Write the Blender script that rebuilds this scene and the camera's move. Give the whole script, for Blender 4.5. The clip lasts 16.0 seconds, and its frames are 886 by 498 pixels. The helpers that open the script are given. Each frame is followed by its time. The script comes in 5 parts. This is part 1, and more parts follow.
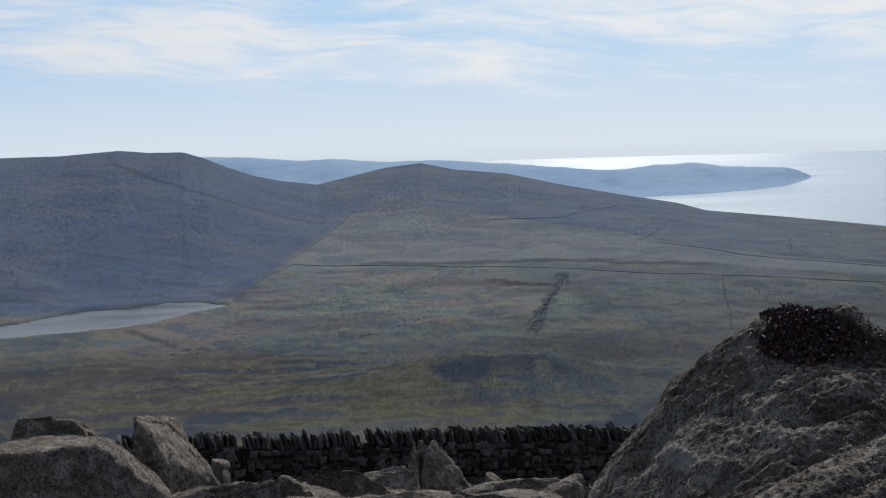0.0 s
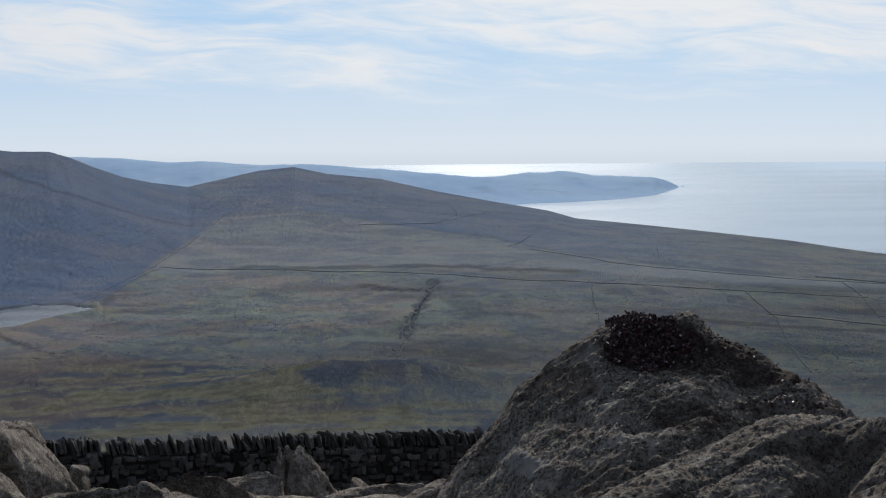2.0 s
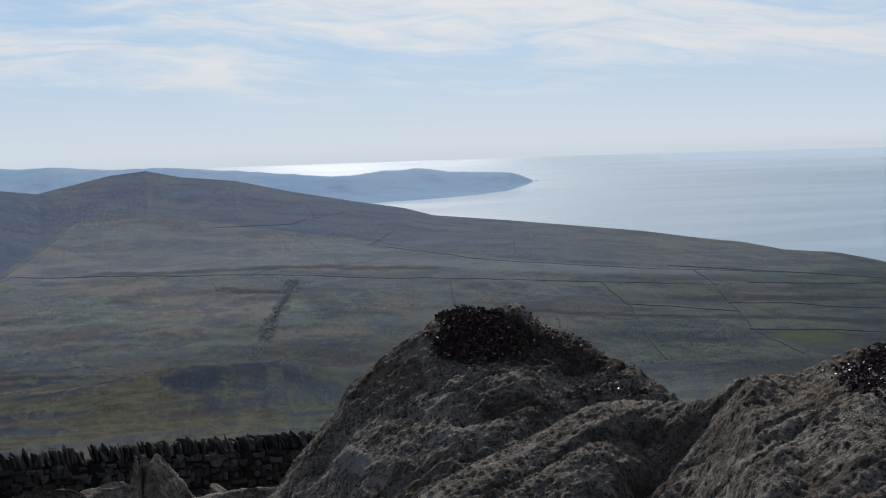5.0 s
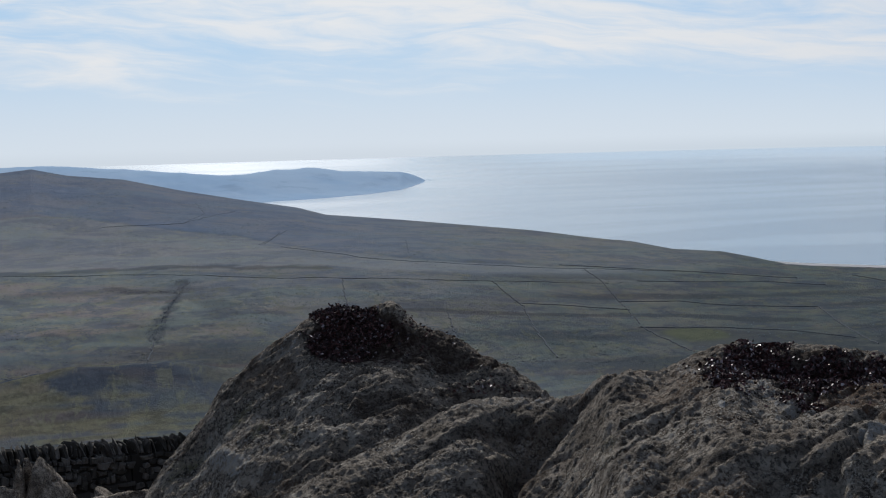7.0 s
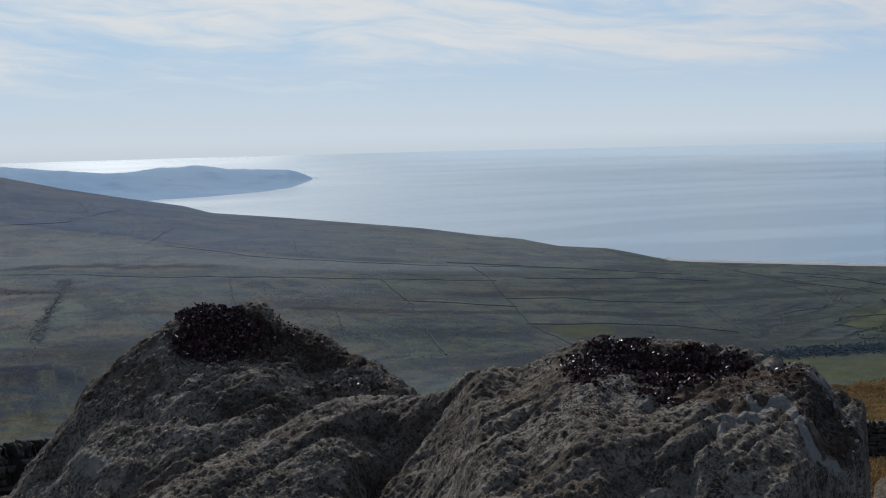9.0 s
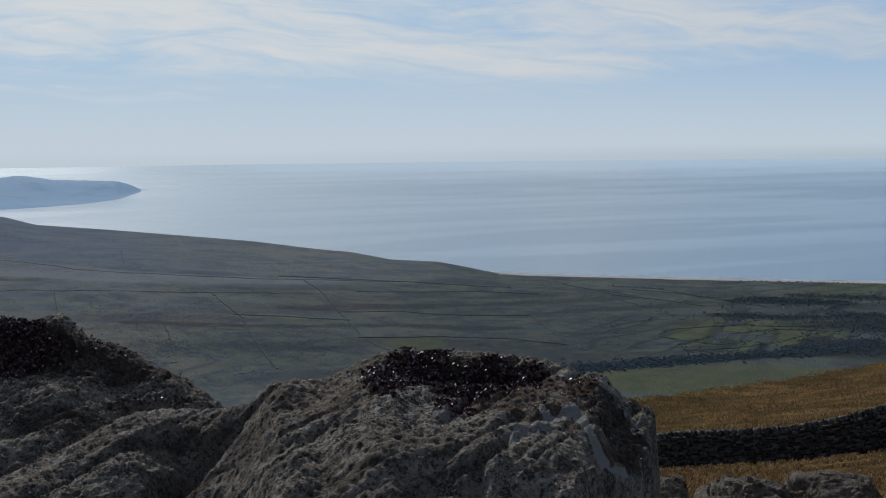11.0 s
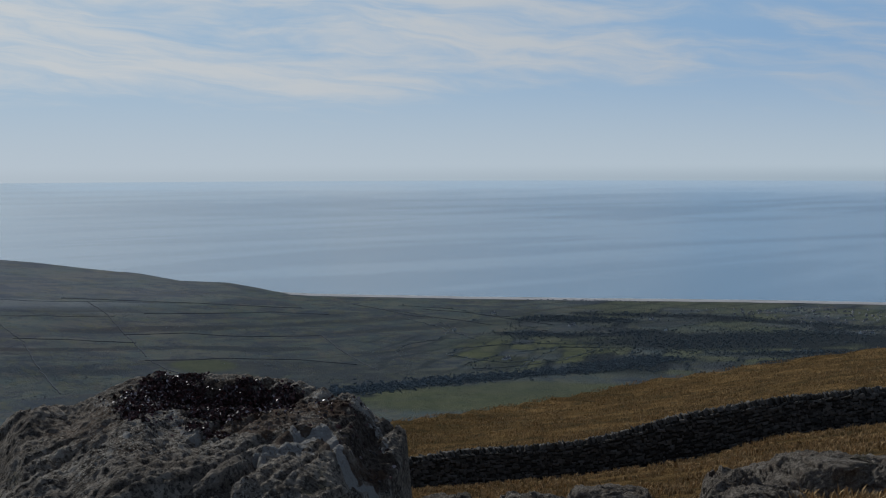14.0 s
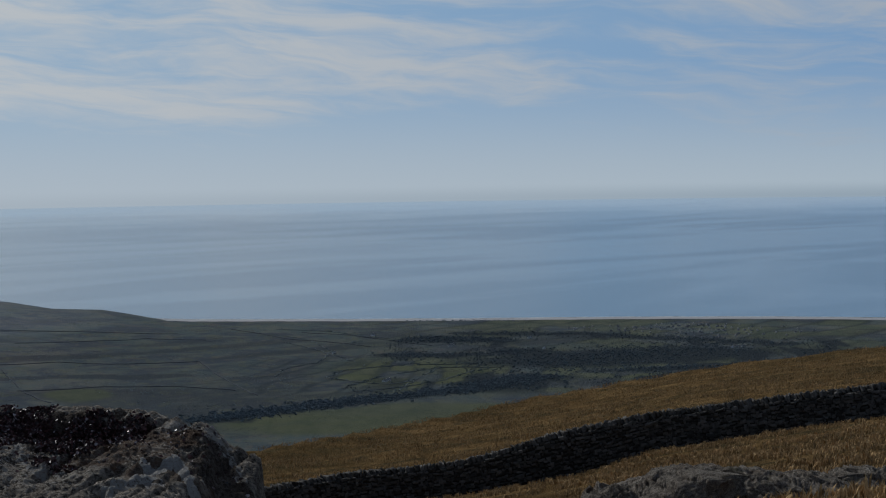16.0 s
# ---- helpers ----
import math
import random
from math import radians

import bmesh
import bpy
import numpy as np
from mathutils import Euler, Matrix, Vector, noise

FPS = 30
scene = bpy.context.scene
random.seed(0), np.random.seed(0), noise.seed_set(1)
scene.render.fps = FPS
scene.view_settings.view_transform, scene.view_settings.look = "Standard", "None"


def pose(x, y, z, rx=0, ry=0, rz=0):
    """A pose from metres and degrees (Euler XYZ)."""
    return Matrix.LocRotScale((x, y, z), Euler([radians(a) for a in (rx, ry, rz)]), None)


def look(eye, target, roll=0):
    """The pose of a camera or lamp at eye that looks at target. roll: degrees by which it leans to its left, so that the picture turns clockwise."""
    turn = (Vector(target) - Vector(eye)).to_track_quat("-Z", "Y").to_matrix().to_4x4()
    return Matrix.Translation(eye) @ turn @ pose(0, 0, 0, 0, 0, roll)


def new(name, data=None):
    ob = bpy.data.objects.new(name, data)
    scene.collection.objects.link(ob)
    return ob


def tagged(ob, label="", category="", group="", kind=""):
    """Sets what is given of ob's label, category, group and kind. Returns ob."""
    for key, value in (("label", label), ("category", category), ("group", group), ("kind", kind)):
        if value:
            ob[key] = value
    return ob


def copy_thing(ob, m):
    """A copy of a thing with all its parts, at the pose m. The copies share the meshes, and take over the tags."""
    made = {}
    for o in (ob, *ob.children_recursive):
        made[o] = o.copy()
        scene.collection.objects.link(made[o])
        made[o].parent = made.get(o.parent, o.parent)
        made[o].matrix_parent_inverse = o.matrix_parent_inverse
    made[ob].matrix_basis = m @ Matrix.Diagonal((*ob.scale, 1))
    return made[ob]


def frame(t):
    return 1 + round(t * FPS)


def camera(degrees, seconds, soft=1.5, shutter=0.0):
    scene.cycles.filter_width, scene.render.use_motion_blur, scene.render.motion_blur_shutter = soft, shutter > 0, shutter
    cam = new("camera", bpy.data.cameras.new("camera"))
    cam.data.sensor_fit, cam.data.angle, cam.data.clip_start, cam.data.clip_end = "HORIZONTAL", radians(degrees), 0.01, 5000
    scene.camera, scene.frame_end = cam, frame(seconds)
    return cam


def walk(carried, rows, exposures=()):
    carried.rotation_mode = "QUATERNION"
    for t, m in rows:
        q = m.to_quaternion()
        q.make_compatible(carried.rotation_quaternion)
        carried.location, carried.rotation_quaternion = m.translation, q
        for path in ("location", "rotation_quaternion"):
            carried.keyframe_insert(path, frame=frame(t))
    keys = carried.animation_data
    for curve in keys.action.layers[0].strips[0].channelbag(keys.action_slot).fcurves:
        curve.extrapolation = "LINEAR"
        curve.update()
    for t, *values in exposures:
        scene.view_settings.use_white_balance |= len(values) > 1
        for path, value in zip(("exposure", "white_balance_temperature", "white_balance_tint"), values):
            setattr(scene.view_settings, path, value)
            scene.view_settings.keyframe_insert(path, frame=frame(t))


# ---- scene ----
EYE = 1.5          # the first eye above the summit ground
SEA = EYE - 110.0  # level of the sea

# ---- camera and walk: seconds, eye (from the first eye), yaw, pitch, roll ----
cam = camera(34.8, 16.0, soft=1.15)
PATH = [
    (0.0, 0.0000, 0.0000, 0.0000, 0.000, -4.787, -1.713),
    (0.5, 0.0051, 0.0010, 0.0004, -1.139, -5.126, -1.712),
    (1.0, 0.0109, 0.0026, 0.0007, -2.409, -5.246, -1.362),
    (1.5, 0.0167, 0.0006, 0.0006, -3.863, -5.024, -0.680),
    (2.0, 0.0226, -0.0036, 0.0001, -5.199, -4.678, -0.601),
    (2.5, 0.0266, -0.0047, 0.0001, -6.504, -4.424, -0.619),
    (3.0, 0.0323, -0.0054, 0.0003, -7.607, -4.308, -0.594),
    (3.5, 0.0387, -0.0048, -0.0008, -8.395, -4.404, -0.863),
    (4.0, 0.0441, -0.0058, -0.0010, -9.323, -4.494, -1.277),
    (6.5, 0.0676, -0.0112, -0.0032, -13.890, -5.275, -1.810),
    (7.0, 0.0719, -0.0133, -0.0032, -15.331, -5.013, -1.562),
    (7.5, 0.0764, -0.0137, -0.0030, -16.618, -4.938, -1.458),
    (8.0, 0.0822, -0.0155, -0.0030, -17.589, -5.020, -1.304),
    (8.5, 0.0871, -0.0156, -0.0030, -18.528, -5.108, -1.395),
    (9.0, 0.0924, -0.0190, -0.0040, -19.873, -5.214, -1.409),
    (9.5, 0.0982, -0.0222, -0.0045, -21.140, -5.290, -1.531),
    (10.0, 0.1044, -0.0248, -0.0047, -23.298, -5.199, -1.264),
    (12.5, 0.1196, -0.0636, -0.0020, -30.872, -4.487, -0.108),
    (13.0, 0.1232, -0.0670, -0.0013, -32.681, -4.567, -0.008),
    (13.5, 0.1276, -0.0709, 0.0001, -33.952, -4.397, -0.055),
    (14.0, 0.1299, -0.0735, 0.0003, -35.188, -4.032, -0.177),
    (14.5, 0.1341, -0.0772, 0.0012, -36.270, -3.704, -0.097),
    (15.0, 0.1395, -0.0801, 0.0012, -37.442, -3.431, -0.091),
    (15.5, 0.1455, -0.0822, 0.0013, -38.637, -3.310, -0.486),
    (16.0, 0.1476, -0.0869, 0.0026, -40.141, -3.196, -0.825),
]
EXPOSURES = [(0.0, 0.12, 6200, 9), (2.0, 0.12, 6200, 9), (4.0, -0.04, 6200, 9), (6.5, 0.10, 6180, 9), (8.0, -0.06, 6150, 8), (10.0, -0.10, 6100, 7), (12.5, -0.36, 6000, 6), (14.0, -0.40, 5970, 6), (16.0, -0.58, 5920, 6)]
walk(cam, [(t, pose(x, y, EYE + z, 0, 0, yaw) @ pose(0, 0, 0, 90 + pitch) @ pose(0, 0, 0, 0, 0, roll)) for t, x, y, z, yaw, pitch, roll in PATH], EXPOSURES)

# ---- world and sun ----
SUN_AZ, SUN_EL = 9.0, 33.0     # bearing to the right of ahead, height, in degrees


def node(tree, kind, at=None, **inputs):
    n = tree.nodes.new(kind)
    for key, value in inputs.items():
        name = key.replace("_", " ")
        if isinstance(value, bpy.types.NodeSocket):
            tree.links.new(value, n.inputs[name])
        else:
            n.inputs[name].default_value = value
    return n


def calc(tree, op, a, b=None, c=None, clamp=False):
    n = tree.nodes.new("ShaderNodeMath")
    n.operation, n.use_clamp = op, clamp
    for i, v in enumerate((a, b, c)):
        if v is None:
            continue
        if isinstance(v, bpy.types.NodeSocket):
            tree.links.new(v, n.inputs[i])
        else:
            n.inputs[i].default_value = v
    return n.outputs[0]


def mapped(tree, v, a, b, c=0.0, d=1.0, smooth=True):
    n = tree.nodes.new("ShaderNodeMapRange")
    n.interpolation_type = "SMOOTHSTEP" if smooth else "LINEAR"
    tree.links.new(v, n.inputs[0])
    for i, x in enumerate((a, b, c, d)):
        n.inputs[1 + i].default_value = x
    return n.outputs[0]


def mixed(tree, fac, a, b, blend="MIX"):
    n = tree.nodes.new("ShaderNodeMix")
    n.data_type, n.blend_type = "RGBA", blend
    for i, v in ((0, fac), (6, a), (7, b)):
        if isinstance(v, bpy.types.NodeSocket):
            tree.links.new(v, n.inputs[i])
        else:
            n.inputs[i].default_value = v if i == 0 else (*v, 1) if len(v) == 3 else v
    return n.outputs[2]


def noised(tree, vec, scale, detail=4.0, rough=0.55, dist=0.0, out=0, kind="FBM"):
    n = tree.nodes.new("ShaderNodeTexNoise")
    n.noise_type = kind
    if vec is not None:
        tree.links.new(vec, n.inputs["Vector"])
    n.inputs["Scale"].default_value, n.inputs["Detail"].default_value = scale, detail
    n.inputs["Roughness"].default_value, n.inputs["Distortion"].default_value = rough, dist
    return n.outputs[out]


def combined(tree, x, y, z=0.0):
    n = tree.nodes.new("ShaderNodeCombineXYZ")
    for i, v in enumerate((x, y, z)):
        if isinstance(v, bpy.types.NodeSocket):
            tree.links.new(v, n.inputs[i])
        else:
            n.inputs[i].default_value = v
    return n.outputs[0]


world = bpy.data.worlds.new("sky")
scene.world = world
world.use_nodes = True
wt = world.node_tree
wt.nodes.clear()
gen = wt.nodes.new("ShaderNodeTexCoord").outputs["Generated"]
sep = wt.nodes.new("ShaderNodeSeparateXYZ")
wt.links.new(gen, sep.inputs[0])
azim = calc(wt, "MULTIPLY", calc(wt, "ARCTAN2", sep.outputs[0], sep.outputs[1]), 180 / math.pi)
elev = calc(wt, "MULTIPLY", calc(wt, "ARCSINE", sep.outputs[2]), 180 / math.pi)
# the sky is lifted a little, since the sea's edge lies lower than the eye
up = calc(wt, "MAXIMUM", calc(wt, "ADD", sep.outputs[2], 0.035), 0.012)
sky = wt.nodes.new("ShaderNodeTexSky")
sky.sky_type, sky.sun_disc = "NISHITA", False
sky.sun_elevation, sky.sun_rotation = radians(SUN_EL), radians(SUN_AZ)
sky.altitude, sky.air_density, sky.dust_density, sky.ozone_density = 300, 1.0, 0.3, 2.0
wt.links.new(combined(wt, sep.outputs[0], sep.outputs[1], up), sky.inputs[0])
toward = calc(wt, "ABSOLUTE", calc(wt, "SUBTRACT", azim, SUN_AZ))
bright = mapped(wt, toward, 0.0, 75.0, 1.0, 0.0)
# clear air over the bay, paler towards the horizon and towards the sun
clear = mixed(wt, bright, (2.6, 4.3, 7.0), (4.5, 6.1, 7.8))
pale = mixed(wt, bright, (6.0, 6.7, 7.2), (6.6, 7.0, 7.4))
col = mixed(wt, mapped(wt, elev, 4.0, 26.0, 0.9, 0.0), mixed(wt, 1.0, sky.outputs[0], (0.56, 0.56, 0.59), "MULTIPLY"), clear)
col = mixed(wt, mapped(wt, elev, -1.4, 4.6, 1.0, 0.0), col, pale)
# high thin cloud: feathered sheets and long streaks that lean a little, thicker towards the sun
lean = calc(wt, "MULTIPLY_ADD", azim, 0.07, elev)
wob = noised(wt, combined(wt, calc(wt, "MULTIPLY", azim, 0.09), calc(wt, "MULTIPLY", elev, 0.25), 3.0), 1.0, 3.0)
lean = calc(wt, "MULTIPLY_ADD", wob, 2.4, lean)
big = noised(wt, combined(wt, calc(wt, "MULTIPLY", azim, 0.075), calc(wt, "MULTIPLY", lean, 0.42), 4.6), 1.0, 5.0, 0.5, 0.2)
fine = noised(wt, combined(wt, calc(wt, "MULTIPLY", azim, 0.20), calc(wt, "MULTIPLY", lean, 1.5), 7.1), 1.0, 9.0, 0.60, 0.5)
comb = noised(wt, combined(wt, calc(wt, "MULTIPLY", azim, 0.35), calc(wt, "MULTIPLY", lean, 2.6), 1.9), 1.0, 7.0, 0.62, 0.6)
streak = calc(wt, "MULTIPLY_ADD", fine, 0.55, calc(wt, "MULTIPLY_ADD", comb, 0.16, calc(wt, "MULTIPLY", big, 0.85)))
cover = mapped(wt, elev, 0.2, 3.4, -0.22, 0.06)
cover = calc(wt, "ADD", cover, calc(wt, "MULTIPLY", mapped(wt, toward, 4.0, 40.0, 0.12, 0.0), mapped(wt, elev, 1.5, 5.0)))
cloud = mapped(wt, calc(wt, "ADD", streak, cover), 0.68, 1.06)
cloud = calc(wt, "MULTIPLY", cloud, calc(wt, "MULTIPLY", mapped(wt, elev, 30.0, 60.0, 0.95, 0.45), mapped(wt, fine, 0.30, 0.60, 0.72, 1.0)))
glow = mixed(wt, bright, (4.9, 5.2, 5.8), (7.9, 7.7, 7.5))
col = mixed(wt, cloud, col, glow)
# water that goes on into the haze beyond the sea's edge
col = mixed(wt, mapped(wt, elev, -0.55, -1.22, 0.0, 1.0), col, mixed(wt, bright, (4.0, 4.8, 5.5), (6.2, 6.6, 7.0)))
bg = node(wt, "ShaderNodeBackground", Color=col, Strength=0.1)
wt.links.new(bg.outputs[0], wt.nodes.new("ShaderNodeOutputWorld").inputs[0])

sun = new("sun", bpy.data.lights.new("sun", "SUN"))
sun.data.energy, sun.data.angle, sun.data.color = 3.4, radians(1.5), (1.0, 0.94, 0.86)
a, e = radians(SUN_AZ), radians(SUN_EL)
sun.matrix_world = look((40 * math.sin(a), 40 * math.cos(a), 40 * math.tan(e)), (0, 0, 0))

# ---- materials ----
def material(name, rough=0.9, spec=0.3):
    m = bpy.data.materials.new(name)
    m.use_nodes = True
    t = m.node_tree
    b = t.nodes["Principled BSDF"]
    b.inputs["Roughness"].default_value, b.inputs["Specular IOR Level"].default_value = rough, spec
    return m, t, b


def where(t, sx=1.0, sy=1.0, sz=1.0, turn=(0, 0, 0)):
    g = t.nodes.new("ShaderNodeNewGeometry")
    m = t.nodes.new("ShaderNodeMapping")
    t.links.new(g.outputs["Position"], m.inputs[0])
    m.inputs["Rotation"].default_value = [radians(v) for v in turn]
    m.inputs["Scale"].default_value = (sx, sy, sz)
    return m.outputs[0]


def bumped(t, b, height, dist, strength=1.0):
    n = t.nodes.new("ShaderNodeBump")
    n.inputs["Strength"].default_value, n.inputs["Distance"].default_value = strength, dist
    t.links.new(height, n.inputs["Height"])
    t.links.new(n.outputs[0], b.inputs["Normal"])


def attr(t, name):
    n = t.nodes.new("ShaderNodeAttribute")
    n.attribute_name = name
    return n.outputs["Fac"]


def around(t, along=0.35):
    """Bearing (as metres at mid-valley) and shortened distance from the summit: tussocks lie in rows down the slopes."""
    sep_p = t.nodes.new("ShaderNodeSeparateXYZ")
    t.links.new(t.nodes.new("ShaderNodeNewGeometry").outputs["Position"], sep_p.inputs[0])
    az = calc(t, "MULTIPLY", calc(t, "ARCTAN2", sep_p.outputs[0], sep_p.outputs[1]), 700.0)
    far = calc(t, "SQRT", calc(t, "ADD", calc(t, "POWER", sep_p.outputs[0], 2.0), calc(t, "POWER", sep_p.outputs[1], 2.0)))
    return combined(t, az, calc(t, "MULTIPLY", far, along), 0.0)


def land_material():
    """Moor and pasture: grass, heathers, rush and dead grass by share; valley and hill colours blued for haze."""
    m, t, b = material("moorland", 1.0, 0.0)
    p, q = where(t), around(t)
    n1, n2, n3 = noised(t, p, 0.013, 9, 0.62, 0.3), noised(t, q, 0.07, 8, 0.64), noised(t, p, 0.35, 6, 0.68)
    n4 = noised(t, around(t, 0.75), 0.028, 10, 0.72, 0.6)
    n5 = noised(t, around(t, 0.5), 0.075, 9, 0.76, 0.3)
    moor = mixed(t, mapped(t, n1, 0.44, 0.56), (0.182, 0.208, 0.195), (0.233, 0.203, 0.190))
    moor = mixed(t, mapped(t, n4, 0.47, 0.56, 0, 0.75), moor, (0.120, 0.135, 0.160))
    moor = mixed(t, mapped(t, n5, 0.52, 0.60, 0, 0.65), moor, (0.256, 0.256, 0.181))
    green = mixed(t, mapped(t, n2, 0.42, 0.6), (0.097, 0.122, 0.125), (0.137, 0.150, 0.133))
    green = mixed(t, mapped(t, n4, 0.47, 0.57, 0, 0.75), green, (0.067, 0.079, 0.103))
    green = mixed(t, mapped(t, n5, 0.53, 0.62, 0, 0.55), green, (0.157, 0.138, 0.125))
    # haze over the far hills, put into this cover as blue
    hazed_heath = mixed(t, mapped(t, n1, 0.40, 0.62), (0.120, 0.159, 0.233), (0.151, 0.172, 0.222))
    hazed_heath = mixed(t, mapped(t, n4, 0.47, 0.60, 0, 0.6), hazed_heath, (0.103, 0.138, 0.216))
    hazed_heath = mixed(t, mapped(t, n5, 0.54, 0.66, 0, 0.5), hazed_heath, (0.190, 0.198, 0.202))
    # pale grass of the far slopes, its blue-grey standing in for haze
    hazed_bent = mixed(t, mapped(t, n4, 0.44, 0.60), (0.246, 0.268, 0.291), (0.210, 0.230, 0.266))
    hazed_bent = mixed(t, mapped(t, n5, 0.54, 0.64, 0, 0.5), hazed_bent, (0.270, 0.274, 0.253))
    rush = mixed(t, mapped(t, n1, 0.44, 0.58), (0.065, 0.078, 0.103), (0.104, 0.092, 0.094))
    gold = mixed(t, mapped(t, n3, 0.35, 0.68), (0.142, 0.088, 0.038), (0.300, 0.192, 0.084))
    gold = mixed(t, mapped(t, noised(t, p, 0.045, 8, 0.64), 0.5, 0.65, 0, 0.7), gold, (0.082, 0.060, 0.028))
    # ground under trees, coloured as dark as their shaded sides
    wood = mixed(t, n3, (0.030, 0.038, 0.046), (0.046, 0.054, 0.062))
    c = mixed(t, attr(t, "green"), moor, green)
    c = mixed(t, attr(t, "hazed_heather"), c, hazed_heath)
    c = mixed(t, attr(t, "hazed_bent"), c, hazed_bent)
    c = mixed(t, attr(t, "rush"), c, mixed(t, attr(t, "green"), rush, (0.063, 0.072, 0.079)))
    lea = mixed(t, mapped(t, n2, 0.35, 0.65), (0.098, 0.112, 0.072), (0.128, 0.138, 0.088))
    c = mixed(t, attr(t, "lawn"), c, mixed(t, mapped(t, noised(t, p, 0.14, 9, 0.72, 0.3), 0.42, 0.58), (0.092, 0.090, 0.066), (0.146, 0.138, 0.096)))
    c = mixed(t, attr(t, "pasture"), c, lea)
    # rush tussocks and lighter lawns between them
    tus = noised(t, q, 0.42, 6, 0.74, 0.3)
    dots = calc(t, "MULTIPLY", mapped(t, tus, 0.54, 0.62, 0, 0.6), mapped(t, noised(t, q, 0.03, 5, 0.65), 0.42, 0.60))
    dots = calc(t, "MULTIPLY", dots, calc(t, "SUBTRACT", 1.0, calc(t, "MULTIPLY", attr(t, "hazed_bent"), 0.8)))
    c = mixed(t, dots, c, mixed(t, attr(t, "green"), (0.080, 0.088, 0.096), (0.040, 0.048, 0.054)))
    glade = noised(t, q, 0.10, 9, 0.72, 0.4)
    glade = calc(t, "MULTIPLY", mapped(t, glade, 0.53, 0.60, 0, 0.45), calc(t, "SUBTRACT", 1.0, calc(t, "MAXIMUM", attr(t, "hazed_heather"), attr(t, "hazed_bent"))))
    c = mixed(t, glade, c, mixed(t, attr(t, "green"), (0.180, 0.182, 0.128), (0.118, 0.126, 0.090)))
    c = mixed(t, attr(t, "track"), c, (0.200, 0.172, 0.135))
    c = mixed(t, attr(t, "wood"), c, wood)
    gold = mixed(t, mapped(t, noised(t, p, 0.6, 7, 0.7), 0.48, 0.62, 0, 0.75), gold, (0.070, 0.060, 0.034))
    c = mixed(t, attr(t, "gold"), c, gold)
    t.links.new(c, b.inputs["Base Color"])
    rough = noised(t, where(t, 0.06, 0.045, 0.05), 1.0, 12, 0.78, 0.2)
    bumped(t, b, calc(t, "MULTIPLY_ADD", rough, 5.0, n3), 0.7, 0.9)
    return m


def sea_material():
    """Calm water, ruffled by wind in long patches and in the reach beyond the headland."""
    m, t, b = material("sea_water", 0.2, 0.5)
    b.inputs["IOR"].default_value = 1.333
    n = noised(t, where(t, 0.0013, 0.0042, 1, (0, 0, -34)), 1.0, 7, 0.6, 0.8)
    c = mixed(t, mapped(t, n, 0.42, 0.60), (0.118, 0.220, 0.325), (0.150, 0.258, 0.362))
    t.links.new(c, b.inputs["Base Color"])
    calm = mapped(t, n, 0.42, 0.60, 0.215, 0.18)
    calm = calc(t, "MULTIPLY", calm, calc(t, "SUBTRACT", 1.0, calc(t, "MULTIPLY", attr(t, "glassy"), 0.72)))
    t.links.new(calc(t, "ADD", calm, calc(t, "MULTIPLY", attr(t, "ruffled"), 0.05)), b.inputs["Roughness"])
    w = noised(t, where(t, 0.03, 0.07, 1, (0, 0, -34)), 1.0, 5, 0.6)
    bumped(t, b, w, 0.3, 0.06)
    return m


def lake_material():
    m, t, b = material("lake_water", 0.16, 0.5)
    n = noised(t, where(t, 0.02, 0.05, 1), 1.0, 4, 0.6)
    t.links.new(mixed(t, n, (0.05, 0.055, 0.06), (0.09, 0.095, 0.10)), b.inputs["Base Color"])
    t.links.new(mapped(t, n, 0.4, 0.6, 0.08, 0.20), b.inputs["Roughness"])
    bumped(t, b, noised(t, where(t, 0.3, 0.8, 1), 1.0, 3), 0.4, 0.12)
    return m


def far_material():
    m, t, b = material("hazed_distant_land", 1.0, 0.0)
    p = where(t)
    # the haze of distance is mixed into this pale blue base colour
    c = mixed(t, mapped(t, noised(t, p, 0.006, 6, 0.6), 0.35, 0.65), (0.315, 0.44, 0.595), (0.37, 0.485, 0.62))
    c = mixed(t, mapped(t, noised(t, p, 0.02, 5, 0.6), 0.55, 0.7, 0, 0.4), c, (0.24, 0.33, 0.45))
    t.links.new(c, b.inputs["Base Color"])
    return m


